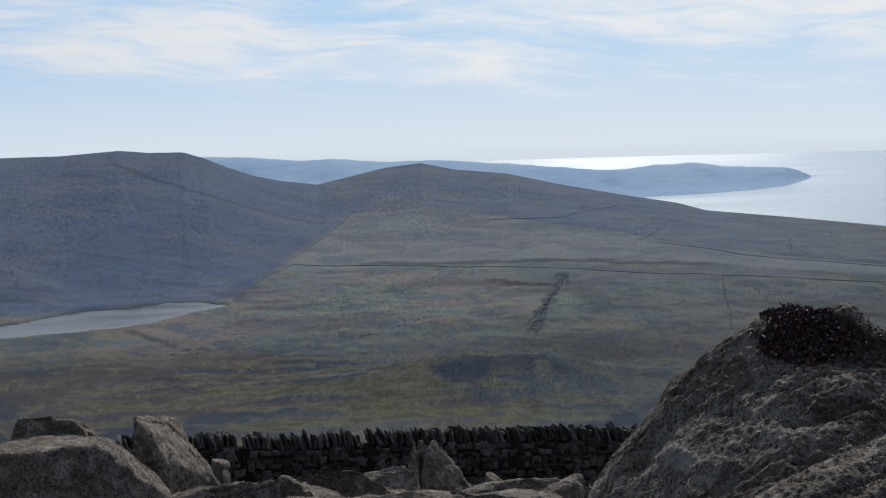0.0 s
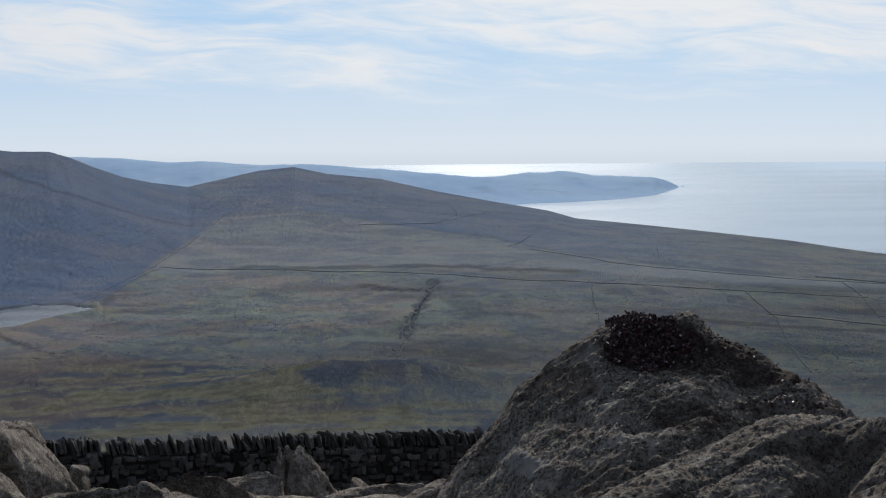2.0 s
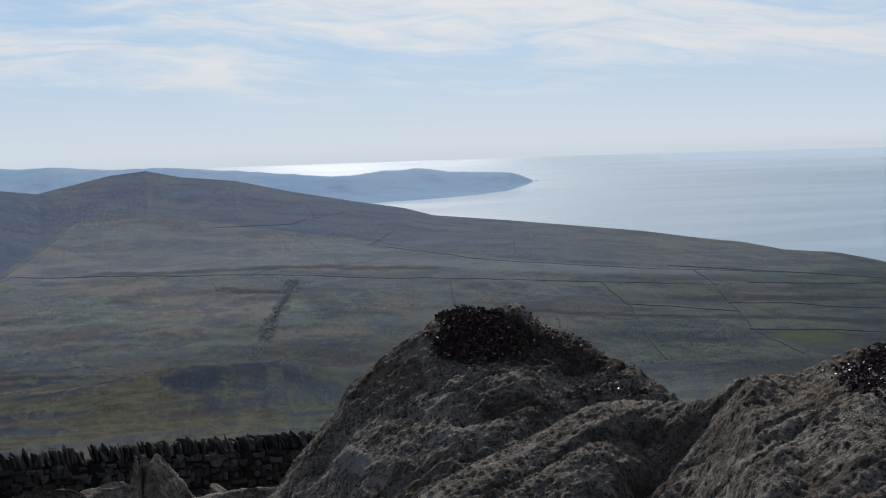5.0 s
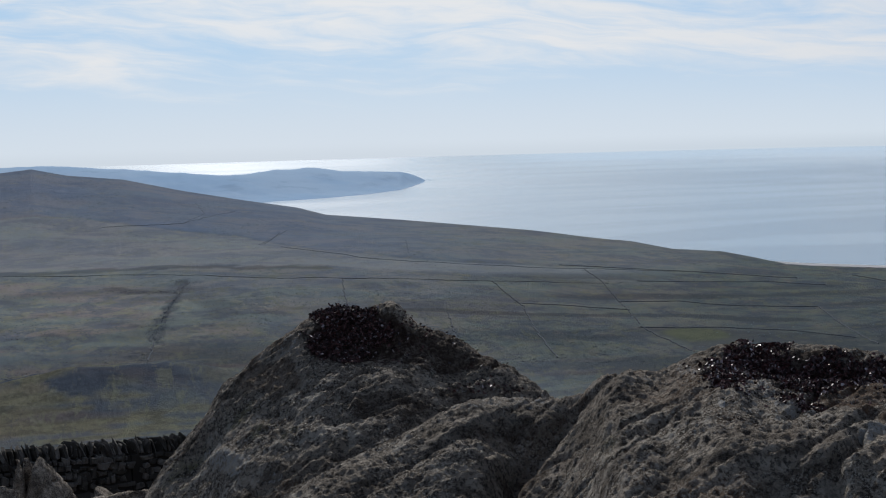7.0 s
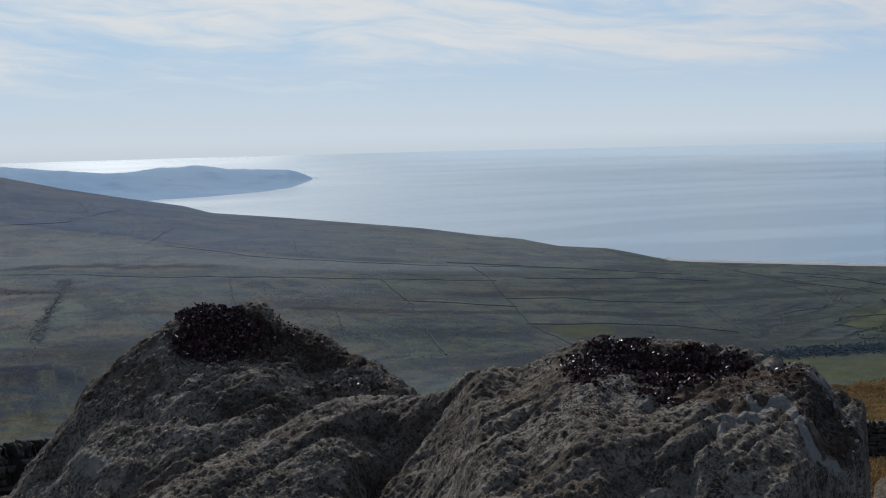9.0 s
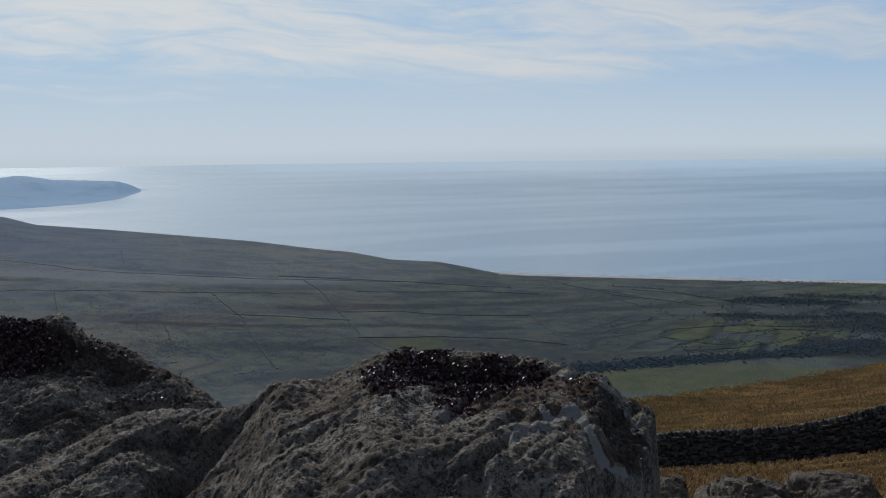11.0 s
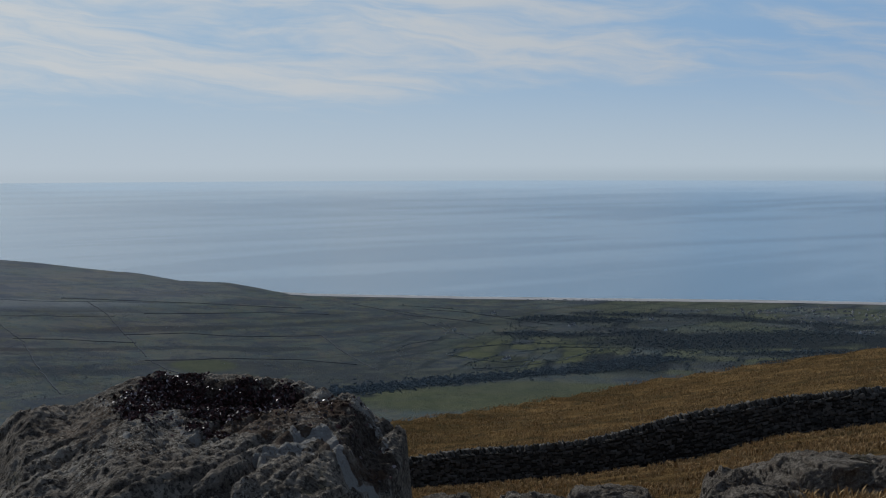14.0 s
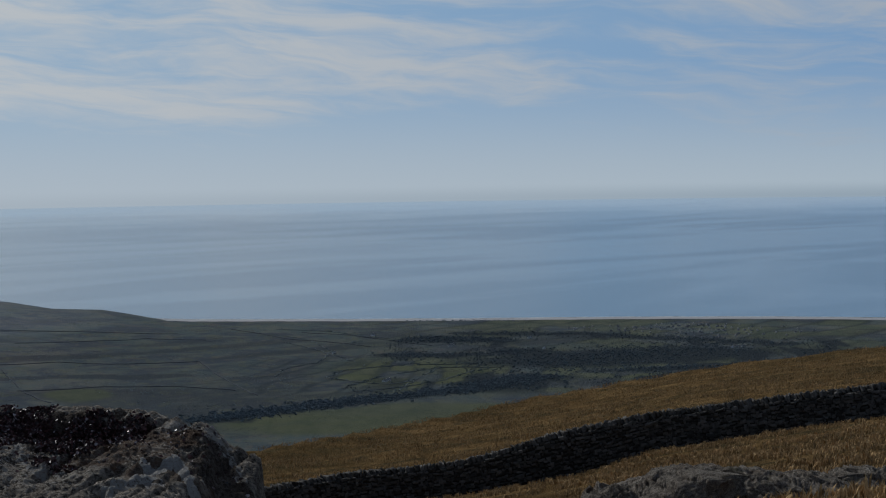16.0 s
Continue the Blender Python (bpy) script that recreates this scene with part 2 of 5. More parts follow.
def rock_material(name="lichened_rock", scale=1.0, crust=1.0, tone=1.0, soft=0.0):
    """Grey volcanic rock: faint foliated grain, pale crustose lichen in spots, dark weathering and rusty seams."""
    m, t, b = material(name, 0.9, 0.06)
    p = where(t, scale, scale, scale)
    pl = where(t, 18 * scale, 60 * scale, 50 * scale, (14, 10, -38))
    grain = noised(t, pl, 1.0, 8, 0.66, 0.35)
    blot = noised(t, p, 9.0, 8, 0.68, 0.2)
    mid = noised(t, p, 52.0, 6, 0.70, 0.2)
    speck = noised(t, p, 230.0, 5, 0.72)
    tiny = noised(t, p, 430.0, 4, 0.8)
    mix1 = calc(t, "ADD", calc(t, "MULTIPLY", grain, 0.5), calc(t, "ADD", calc(t, "MULTIPLY", mid, 0.25), calc(t, "MULTIPLY", blot, 0.25)))
    c = mixed(t, mapped(t, mix1, 0.42, 0.58), (0.118, 0.096, 0.077), (0.420, 0.360, 0.295))
    c = mixed(t, mapped(t, blot, 0.48, 0.60, 0, 0.55), c, (0.098, 0.079, 0.062))
    c = mixed(t, mapped(t, speck, 0.50 - 0.5 * soft, 0.55 + soft, 0, 0.80 - 3 * soft), c, (0.028, 0.024, 0.021))
    # pale crusts: round spots at two sizes, broken up by the grain beneath
    zone = mapped(t, noised(t, p, 11.0, 8, 0.7), 0.44, 0.60, 0.25, 1.0)
    spots = mapped(t, mid, 0.545, 0.585)
    pale = calc(t, "MULTIPLY", zone, calc(t, "MAXIMUM", calc(t, "MULTIPLY", spots, 0.75), mapped(t, tiny, 0.53 - soft, 0.565 + soft)))
    c = mixed(t, calc(t, "MULTIPLY", pale, 0.85 * crust), c, (0.53, 0.485, 0.42))
    rust = mapped(t, noised(t, p, 5.0, 6, 0.65), 0.50, 0.64, 0, 0.6)
    c = mixed(t, calc(t, "MULTIPLY", rust, mapped(t, tiny, 0.6, 0.4)), c, (0.125, 0.072, 0.042))
    moss = mapped(t, noised(t, p, 6.3, 8, 0.7, 0.6), 0.60, 0.66, 0, 0.6)
    c = mixed(t, calc(t, "MULTIPLY", moss, mapped(t, speck, 0.6, 0.4)), c, (0.13, 0.125, 0.050))
    c = mixed(t, calc(t, "MULTIPLY", attr(t, "brown"), mapped(t, speck, 0.25, 0.6, 0.5, 1.0)), c, (0.040, 0.026, 0.020))
    c = mixed(t, calc(t, "MULTIPLY", attr(t, "rusty"), mapped(t, speck, 0.40, 0.6, 0.9, 0.35)), c, (0.10, 0.058, 0.036))
    crisp = mapped(t, calc(t, "MULTIPLY_ADD", calc(t, "SUBTRACT", speck, 0.5), 1.6, attr(t, "white")), 0.42, 0.60)
    c = mixed(t, calc(t, "MULTIPLY", crisp, mapped(t, tiny, 0.46, 0.66, 1.0, 0.45)), c, (0.40, 0.385, 0.365))
    c = mixed(t, 1.0, c, (tone, tone, tone), "MULTIPLY")
    t.links.new(c, b.inputs["Base Color"])
    h = calc(t, "ADD", calc(t, "MULTIPLY", grain, 0.45), calc(t, "ADD", calc(t, "MULTIPLY", mid, 0.25), calc(t, "ADD", calc(t, "MULTIPLY", speck, 0.55), calc(t, "MULTIPLY", tiny, 0.45))))
    bumped(t, b, h, 0.014 / scale, 1.0)
    return m


def stone_material():
    """Field stone of the walls: each stone with its own grey."""
    m, t, b = material("wall_stone", 0.9, 0.05)
    info = t.nodes.new("ShaderNodeObjectInfo").outputs["Random"]
    isl = t.nodes.new("ShaderNodeNewGeometry").outputs["Random Per Island"]
    r = calc(t, "FRACT", calc(t, "ADD", info, isl))
    p = where(t)
    n = noised(t, p, 9.0, 6, 0.65)
    c = mixed(t, mapped(t, r, 0.0, 1.0, 0, 1, False), (0.036, 0.033, 0.029), (0.135, 0.124, 0.112))
    c = mixed(t, mapped(t, n, 0.45, 0.7, 0, 0.8), c, (0.035, 0.033, 0.03))
    c = mixed(t, mapped(t, noised(t, p, 16.0, 5, 0.7), 0.60, 0.70, 0, 0.6), c, (0.25, 0.25, 0.235))
    t.links.new(c, b.inputs["Base Color"])
    bumped(t, b, n, 0.03, 0.8)
    return m


def plain(name, col, rough=0.9, vary=0.35, scale=4.0, bump=0.0):
    m, t, b = material(name, rough, 0.04)
    n = noised(t, where(t), scale, 5, 0.65)
    r = t.nodes.new("ShaderNodeNewGeometry").outputs["Random Per Island"]
    k = calc(t, "ADD", calc(t, "MULTIPLY", n, 0.6), calc(t, "MULTIPLY", r, 0.4))
    lo, hi = [v * (1 - vary) for v in col], [min(1, v * (1 + vary)) for v in col]
    t.links.new(mixed(t, mapped(t, k, 0.25, 0.75), lo, hi), b.inputs["Base Color"])
    if bump:
        bumped(t, b, n, bump)
    return m


def lichen_material():
    """Rock tripe: leathery brown-black lobes with a dull gloss; a few coloured pale as glints."""
    m, t, b = material("rock_tripe", 0.42, 0.3)
    r = t.nodes.new("ShaderNodeNewGeometry").outputs["Random Per Island"]
    c = mixed(t, mapped(t, r, 0.2, 0.9), (0.014, 0.007, 0.007), (0.085, 0.034, 0.031))
    c = mixed(t, mapped(t, r, 0.92, 0.96), c, (0.36, 0.30, 0.30))
    t.links.new(c, b.inputs["Base Color"])
    return m


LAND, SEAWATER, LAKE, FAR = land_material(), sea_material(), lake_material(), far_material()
ROCK, STONE, TRIPE = rock_material(), stone_material(), lichen_material()
SLAB = rock_material("slab_rock", 0.6, 0.7, 0.72, 0.01)
BOULDER = rock_material("boulder_rock", 0.42, 0.85, 1.15, 0.012)
GRASS = plain("dead_grass", (0.360, 0.238, 0.112), 0.8, 0.55, 0.45)
# distant tussocks, leaves and walls: haze mixed into the colours as blue-grey
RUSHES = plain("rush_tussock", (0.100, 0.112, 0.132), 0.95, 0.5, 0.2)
HAZED_LEAF = plain("hazed_tree_leaf", (0.125, 0.150, 0.162), 0.85, 0.45, 0.3)
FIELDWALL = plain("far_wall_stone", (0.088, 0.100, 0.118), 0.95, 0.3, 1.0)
SAND = plain("beach_sand", (0.34, 0.335, 0.345), 0.95, 0.15, 0.05)
PALEHOUSE = plain("pale_house_wall", (0.36, 0.37, 0.39), 0.85, 0.3, 0.5)
WHITEWASH = plain("whitewashed_wall", (0.72, 0.72, 0.70), 0.85, 0.1, 0.5)
SLATE = plain("slate_roof", (0.13, 0.135, 0.15), 0.6, 0.25, 1.0)
# wall core, coloured near-black to stand for shade in the stone gaps
GAP_SHADE = plain("gap_shade_core", (0.030, 0.027, 0.024), 0.95, 0.3, 2.0)


# ---- small tools ----
def lattice(ix, iy, iz, seed):
    h = (ix * 374761393 + iy * 668265263 + iz * 2147483647 + seed * 974634733).astype(np.int64) & 0xFFFFFFFF
    h = ((h ^ (h >> 13)) * 1274126177) & 0xFFFFFFFF
    h = ((h ^ (h >> 16)) * 2246822519) & 0xFFFFFFFF
    return ((h ^ (h >> 15)) & 0xFFFF) / 65535.0


def vnoise(x, y, z=0.0, seed=0):
    """Smooth value noise from 0 to 1, on arrays."""
    x, y, z = np.broadcast_arrays(np.asarray(x, float), np.asarray(y, float), np.asarray(z, float))
    fx, fy, fz = np.floor(x), np.floor(y), np.floor(z)
    u, v, w = x - fx, y - fy, z - fz
    ix, iy, iz = fx.astype(np.int64), fy.astype(np.int64), fz.astype(np.int64)
    u, v, w = [q * q * q * (q * (q * 6 - 15) + 10) for q in (u, v, w)]
    out = 0
    for dx, wx in ((0, 1 - u), (1, u)):
        for dy, wy in ((0, 1 - v), (1, v)):
            for dz, wz in ((0, 1 - w), (1, w)):
                out = out + wx * wy * wz * lattice(ix + dx, iy + dy, iz + dz, seed)
    return out


def fbm(x, y, z=0.0, octaves=4, seed=0, gain=0.5):
    """Layered noise about 0, of about -1 to 1."""
    s, amp, tot = 0, 1.0, 0
    for k in range(octaves):
        s = s + amp * (2 * vnoise(x * 2**k, y * 2**k, np.asarray(z) * 2**k, seed + 17 * k) - 1)
        tot += amp
        amp *= gain
    return s / tot


def grid_mesh(name, P, closed=False):
    """A mesh over a grid of points P[i, j]."""
    n, m = P.shape[:2]
    idx = np.arange(n * m).reshape(n, m)
    if closed:
        idx = np.concatenate([idx, idx[:1]], 0)
    q = np.stack([idx[:-1, :-1], idx[1:, :-1], idx[1:, 1:], idx[:-1, 1:]], -1).reshape(-1, 4)
    me = bpy.data.meshes.new(name)
    me.from_pydata(P.reshape(-1, 3).tolist(), [], q.tolist())
    me.shade_smooth()
    return me


def put_attr(me, name, values):
    at = me.attributes.new(name, "FLOAT", "POINT")
    at.data.foreach_set("value", np.ascontiguousarray(values, dtype=np.float32).ravel())


def mesh_object(name, me, mat, parent=None, label=""):
    ob = new(name, me)
    if mat:
        me.materials.append(mat)
    if parent:
        ob.parent = parent
    if label:
        ob["label"] = label
    return ob


def part(name, bm, mat, parent=None, label=""):
    me = bpy.data.meshes.new(name)
    bm.to_mesh(me)
    bm.free()
    return mesh_object(name, me, mat, parent, label)


# ---- the lie of the land, round the summit: bearings in degrees, metres ----
def smooth_step(a, b, v):
    q = np.clip((v - a) / (b - a), 0, 1)
    return q * q * (3 - 2 * q)


# the skyline ridge: bearing, angle at which it stands below the level, distance
RIDGE = np.array([
    (-60, 1.0, 1250), (-22, 0.62, 1250), (-17, 0.55, 1250), (-15, 0.55, 1250), (-12.8, 0.41, 1250), (-11.6, 0.53, 1255), (-10.3, 0.55, 1265), (-9.5, 0.80, 1275),
    (-8.6, 1.19, 1295), (-7.5, 1.59, 1320), (-6.4, 1.83, 1350), (-5.0, 2.02, 1400), (-3.6, 1.72, 1450), (-2.2, 1.42, 1490), (-0.8, 1.28, 1500),
    (0.5, 1.57, 1495), (2.7, 1.81, 1480), (5.0, 2.34, 1460), (7.3, 2.78, 1430), (9.5, 3.16, 1400), (10.6, 3.48, 1380), (13.6, 3.78, 1340)])
RIDGE_EAST = np.array([
    (16.0, 4.04, 1300), (19.0, 4.36, 1260), (21.2, 4.68, 1210), (23.0, 4.91, 1170), (24.6, 5.25, 1130), (26.5, 5.37, 1120), (28.4, 5.74, 1082),
    (29.8, 5.92, 1066), (32, 5.98, 1052), (36.6, 6.08, 1034), (41, 6.14, 1026), (46, 6.13, 1028), (54, 6.06, 1036), (70, 6.0, 1046), (100, 6.0, 1046)])
RIDGE = np.concatenate([RIDGE, RIDGE_EAST])
# fall of the land below the eye with distance: towards the valley head, and towards the coast
FALL_D = np.array([0, 3, 6, 10, 14, 24, 60, 150, 260, 350, 420, 500, 600, 700, 800, 900, 1000])
FALL_W = np.array([1.5, 1.62, 1.95, 2.75, 3.65, 6.6, 17.5, 43, 64, 73.5, 78.5, 82, 85.5, 87.5, 87.8, 86.5, 82])
FALL_E = np.array([1.5, 1.6, 1.8, 2.45, 3.2, 5.3, 12.0, 39, 58, 68, 76, 84.5, 93.5, 99.5, 103.5, 106.5, 108.6])
# the shoulder of dead grass beyond the wall: bearing, angle below the level, distance
SHOULDER = np.array([(26, 12.6, 62), (33.3, 11.5, 75), (36.6, 11.05, 82), (41.2, 10.15, 92), (45.8, 9.26, 100), (50.2, 8.35, 106), (53.8, 7.75, 110), (57.6, 7.25, 112), (70, 6.6, 116), (100, 7.5, 116)])
WALL_E_D = 44.0
WALL_E = np.array([(30, 13.9), (36.6, 13.45), (41.3, 13.0), (45.8, 12.2), (48.9, 11.25), (53.8, 10.42), (57.6, 9.8), (70, 9.0), (100, 9.0)])


def ground_z(x, y):
    """Height of the land at x, y."""
    x, y = np.asarray(x, float), np.asarray(y, float)
    d = np.hypot(x, y)
    az = np.degrees(np.arctan2(x, y))
    east = smooth_step(8, 30, az)
    low = (1 - east) * np.interp(d, FALL_D, FALL_W) + east * np.interp(d, FALL_D, FALL_E)
    # near flank in the east: down to the foot of the wall, over the shoulder, and off again
    wb = np.interp(az, WALL_E[:, 0], WALL_E[:, 1])
    fw = np.tan(np.radians(wb)) * WALL_E_D
    sd = np.interp(az, SHOULDER[:, 0], SHOULDER[:, 2])
    sf = sd * np.tan(np.radians(np.interp(az, SHOULDER[:, 0], SHOULDER[:, 1])))
    slope = wb + 2.9 * (1 - np.clip((d - 12) / (WALL_E_D - 12), 0, 1)) ** 1.5
    f12 = 12 * np.tan(np.radians(wb + 2.9))
    near = np.where(d < 12, 1.5 + (f12 - 1.5) * (d / 12) ** 1.6,
                    np.where(d < WALL_E_D, np.maximum(d, 12) * np.tan(np.radians(slope)),
                             fw + (sf - fw) * np.clip((d - WALL_E_D) / (sd - WALL_E_D), 0, 1) ** 0.93))
    off = np.maximum(d - sd, 0)
    near = near + 0.05 * off + 0.30 * np.maximum(off - 6, 0)
    use = smooth_step(24, 32, az) * (1 - smooth_step(100, 130, az))
    flank = np.where(d < sd, near, np.minimum(near, low))
    low = use * flank + (1 - use) * low
    # up to the skyline, and down behind it
    rd = np.interp(az, RIDGE[:, 0], RIDGE[:, 2])
    rf = rd * np.tan(np.radians(np.interp(az, RIDGE[:, 0], RIDGE[:, 1])))
    foot = np.interp(az, [-60, -20, -12, -6, 0, 10, 20, 30], [640, 700, 770, 830, 860, 860, 860, 900])
    floor_d = np.interp(np.minimum(d, foot), FALL_D, FALL_W) * (1 - east) + np.interp(np.minimum(d, foot), FALL_D, FALL_E) * east
    s = np.clip((d - foot) / (rd - foot), 0, 1)
    bend = np.interp(az, [-20, -8, 0, 12], [1.05, 1.25, 1.5, 1.2])
    climb = floor_d + (rf - floor_d) * (0.25 * s + 0.75 * smooth_step(0, 1.12, s) / smooth_step(0, 1.12, 1.0)) ** bend
    far = np.where(d < foot, low, climb)
    back = np.maximum(d - rd, 0)
    far = far + 0.00035 * back**2 + 0.10 * np.clip(back - 20, 0, None) * (rf < 100) + 0.05 * back
    z = EYE - far
    # unevenness that grows with distance, and is held down at the shore
    amp = np.clip(d / 900, 0, 1) * 3.0 * smooth_step(60, 400, d) * (1 - smooth_step(0.75, 1.0, s)) * (1 - 0.75 * east)
    z = z + amp * fbm(x / 150, y / 150, 0, 4, 5) + 0.06 * fbm(x / 3.0, y / 3.0, 0, 4, 9) * smooth_step(2, 8, d) + np.clip(d / 60, 0, 1) * 0.25 * fbm(x / 14, y / 14, 0, 3, 11) * (1 - smooth_step(100, 300, d))
    z = z + 0.9 * smooth_step(300, 420, d) * (1 - smooth_step(850, 1000, d)) * (1 - 0.6 * east) * fbm(x / 30, y / 30, 0, 4, 15, 0.6)
    # a craggy knoll in the valley mouth
    kx, ky = 18.0, 436.0
    kd = np.hypot((x - kx) / 1.5, (y - ky))
    z = z + 9.0 * np.exp(-(kd / 34) ** 2) * (1 + 0.25 * fbm(x / 18, y / 18, 0, 4, 21))
    # behind the eye the hill falls away on all sides
    behind = smooth_step(95, 140, np.abs(az))
    z = z * (1 - behind) + behind * (EYE - 1.5 - 0.16 * np.maximum(d - 2, 0))
    # the lake lies in a level basin
    lake = lake_mask(x, y)
    bank = LAKE_Z + 0.5 + 0.04 * np.maximum(-lake, 0)
    rim = smooth_step(-60, -6, lake)
    z = z * (1 - rim) + bank * rim
    z = np.where(lake > 1.0, LAKE_Z - 2.0, z)
    z = np.where((az > 18) & (az < 95) & (d < rd - 1) & (d > 500), np.maximum(z, SEA + 0.5), z)
    return np.maximum(z, SEA - 6.0)


LAKE_Z = EYE - 86.3


def lake_shores(az):
    """Distance of the far and the near shore."""
    wave = 2.0 * fbm(az * 1.3, az * 0, 0, 4, 61)
    far = np.interp(az, [-30, -17.6, -16.5, -15.5, -14.2, -12.4, -11.1, -10, -8.6], [690, 699, 709, 725, 738, 741, 756, 752, 730])
    near = np.interp(az, [-30, -17.6, -15.5, -13.3, -11.8, -10, -8.6], [640, 653, 655, 663, 673, 708, 730])
    return far + wave * (az < -9), near + wave * (az < -9)


def lake_mask(x, y):
    """Metres from the shore: above 0 inside the lake, in the valley head."""
    d, az = np.hypot(x, y), np.degrees(np.arctan2(x, y))
    far, near = lake_shores(az)
    return np.where((az > -30) & (az < -8.6), np.minimum(far - d, d - near), -99)


# ---- ground, sea, lake, far land ----
azs = np.radians(np.concatenate([np.arange(-180, -24, 2.0), np.arange(-24, 62, 0.09), np.arange(62, 180, 2.0)]))
rs = np.concatenate([np.linspace(0.3, 12, 26), np.geomspace(12.6, 130, 90), np.geomspace(133, 620, 130), np.linspace(625, 1560, 190), np.linspace(1580, 2600, 18)])
A, R = np.meshgrid(azs, rs, indexing="ij")
X, Y = R * np.sin(A), R * np.cos(A)
Z = ground_z(X, Y)
Z[:, -3:] = SEA - 12
ground_me = grid_mesh("ground", np.stack([X, Y, Z], -1), closed=True)
azd = np.degrees(A)
patch = fbm(X / 90, Y / 90, 0, 4, 31)
# the dark hill ends at the wall up the seam; the second hill begins behind the pale dome
SEAM = np.array([(560, -150), (732, -118), (925, -106), (1128, -83), (1209, -76), (1308, -95), (1450, -128)])
BROW = np.array([(-400, 1190), (-78, 1199), (-30, 1205), (18, 1203), (78, 1165), (140, 1106), (184, 1000), (240, 930), (330, 890), (420, 878), (500, 850)])
seam = np.interp(Y, SEAM[:, 0], SEAM[:, 1]) - X
brow = Y - np.interp(X, BROW[:, 0], BROW[:, 1])
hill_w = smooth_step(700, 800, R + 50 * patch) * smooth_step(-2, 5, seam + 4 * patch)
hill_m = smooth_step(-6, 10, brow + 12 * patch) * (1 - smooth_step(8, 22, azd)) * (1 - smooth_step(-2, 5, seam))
def near_line(pts, width):
    """1 on a line through the points, falling to 0 at the given width."""
    best = np.full_like(X, 1e9)
    wob = width * 0.9 * fbm(X / 14, Y / 14, 0, 3, 71)
    for (x0, y0), (x1, y1) in zip(pts, pts[1:]):
        k = np.clip(((X - x0) * (x1 - x0) + (Y - y0) * (y1 - y0)) / ((x1 - x0) ** 2 + (y1 - y0) ** 2), 0, 1)
        best = np.minimum(best, np.hypot(X - x0 - k * (x1 - x0), Y - y0 - k * (y1 - y0)))
    return 1 - smooth_step(0.45, 1.0, (best + wob) / width)


def spot(cx, cy, rx, ry, turn=0.0):
    c, s = math.cos(radians(turn)), math.sin(radians(turn))
    u, v = ((X - cx) * c + (Y - cy) * s) / rx, (-(X - cx) * s + (Y - cy) * c) / ry
    return 1 - smooth_step(0.75, 1.1, np.hypot(u, v) + 0.25 * fbm(X / 40, Y / 40, 0, 3, 72))


def fields(turn, sx, sy, seed, share, X=X, Y=Y):
    """A patchwork of enclosed fields: 1 in those that are grazed short; and 1 along their hedges."""
    c, s = math.cos(radians(turn)), math.sin(radians(turn))
    wx, wy = X + 16 * fbm(X / 80, Y / 80, 0, 2, seed), Y + 16 * fbm(X / 80, Y / 80, 0, 2, seed + 3)
    u, v = (wx * c + wy * s) / sx, (-wx * s + wy * c) / sy
    u = u + 0.5 * (np.floor(v) % 2)
    pick = lattice(np.floor(u).astype(np.int64), np.floor(v).astype(np.int64), np.zeros(u.shape, np.int64), seed)
    edge = np.maximum(1 - smooth_step(0.03, 0.07, np.abs(u - np.round(u))), 1 - smooth_step(0.05, 0.13, np.abs(v - np.round(v))))
    return np.clip((pick - (1 - share)) * 3 + 0.3, 0, 1) * (pick > 1 - share), edge


BELTS = [[(236, 398), (262, 416), (294, 424), (331, 438), (366, 442), (405, 453), (460, 474)], [(484, 623), (503, 597), (537, 588), (559, 584)], [(545, 685), (581, 685), (590, 646)], [(605, 690), (652, 635), (677, 564), (687, 506)], [(501, 472), (559, 453)]]
TRACK = [(-60, 462), (-47, 458), (-31, 443), (-16, 425), (-7, 420)]
BANK = [(-54, 924), (-24, 912), (6, 910), (42, 918), (72, 917), (101, 914), (135, 895), (161, 880)]
RIBBON = [(71, 842), (64, 783), (53, 712), (46, 662), (39, 613), (37, 580)]
GULLY = [(30, 812), (42, 792), (64, 783)]
BAND_A = [(167, 660), (193, 651), (223, 650), (250, 641), (300, 645), (321, 629), (348, 618)]
DARK_C = [(273, 545), (293, 545), (306, 515), (285, 470), (240, 430)]
PALE = [(-83, 417), (-69, 435), (-42, 428), (-15, 418)]
STREAM = [(-142, 630), (-115, 582), (-89, 524), (-70, 495), (-55, 467), (-30, 448), (-7, 426)]
SCAR = [(-268, 1158), (-197, 1100), (-151, 1136), (-102, 1142)]
# the far hills take the haze-blued cover; random patches lie nearer
hazed_heather = np.maximum(hill_w * 0.95, hill_m * 0.8) + 0.25 * smooth_step(0.15, 0.5, patch) * (1 - smooth_step(15, 25, azd))
rush = np.maximum(near_line(BANK, 14) * 0.6, near_line(RIBBON, 4.5) * 0.6)
rush = np.maximum(rush, np.maximum(near_line(GULLY, 9) * 0.6, near_line(STREAM, 3) * 0.8))
rush = np.maximum(rush, near_line(SCAR, 5) * 0.4)
rush = np.maximum(rush, np.maximum(near_line(BAND_A, 16) * 0.9, near_line(DARK_C, 34) * 0.8))
rush = np.maximum(rush, spot(26, 428, 40, 16, -8) * 0.8)
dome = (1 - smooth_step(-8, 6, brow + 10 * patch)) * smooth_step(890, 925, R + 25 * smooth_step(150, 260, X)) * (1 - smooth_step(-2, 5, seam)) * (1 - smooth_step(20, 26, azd))
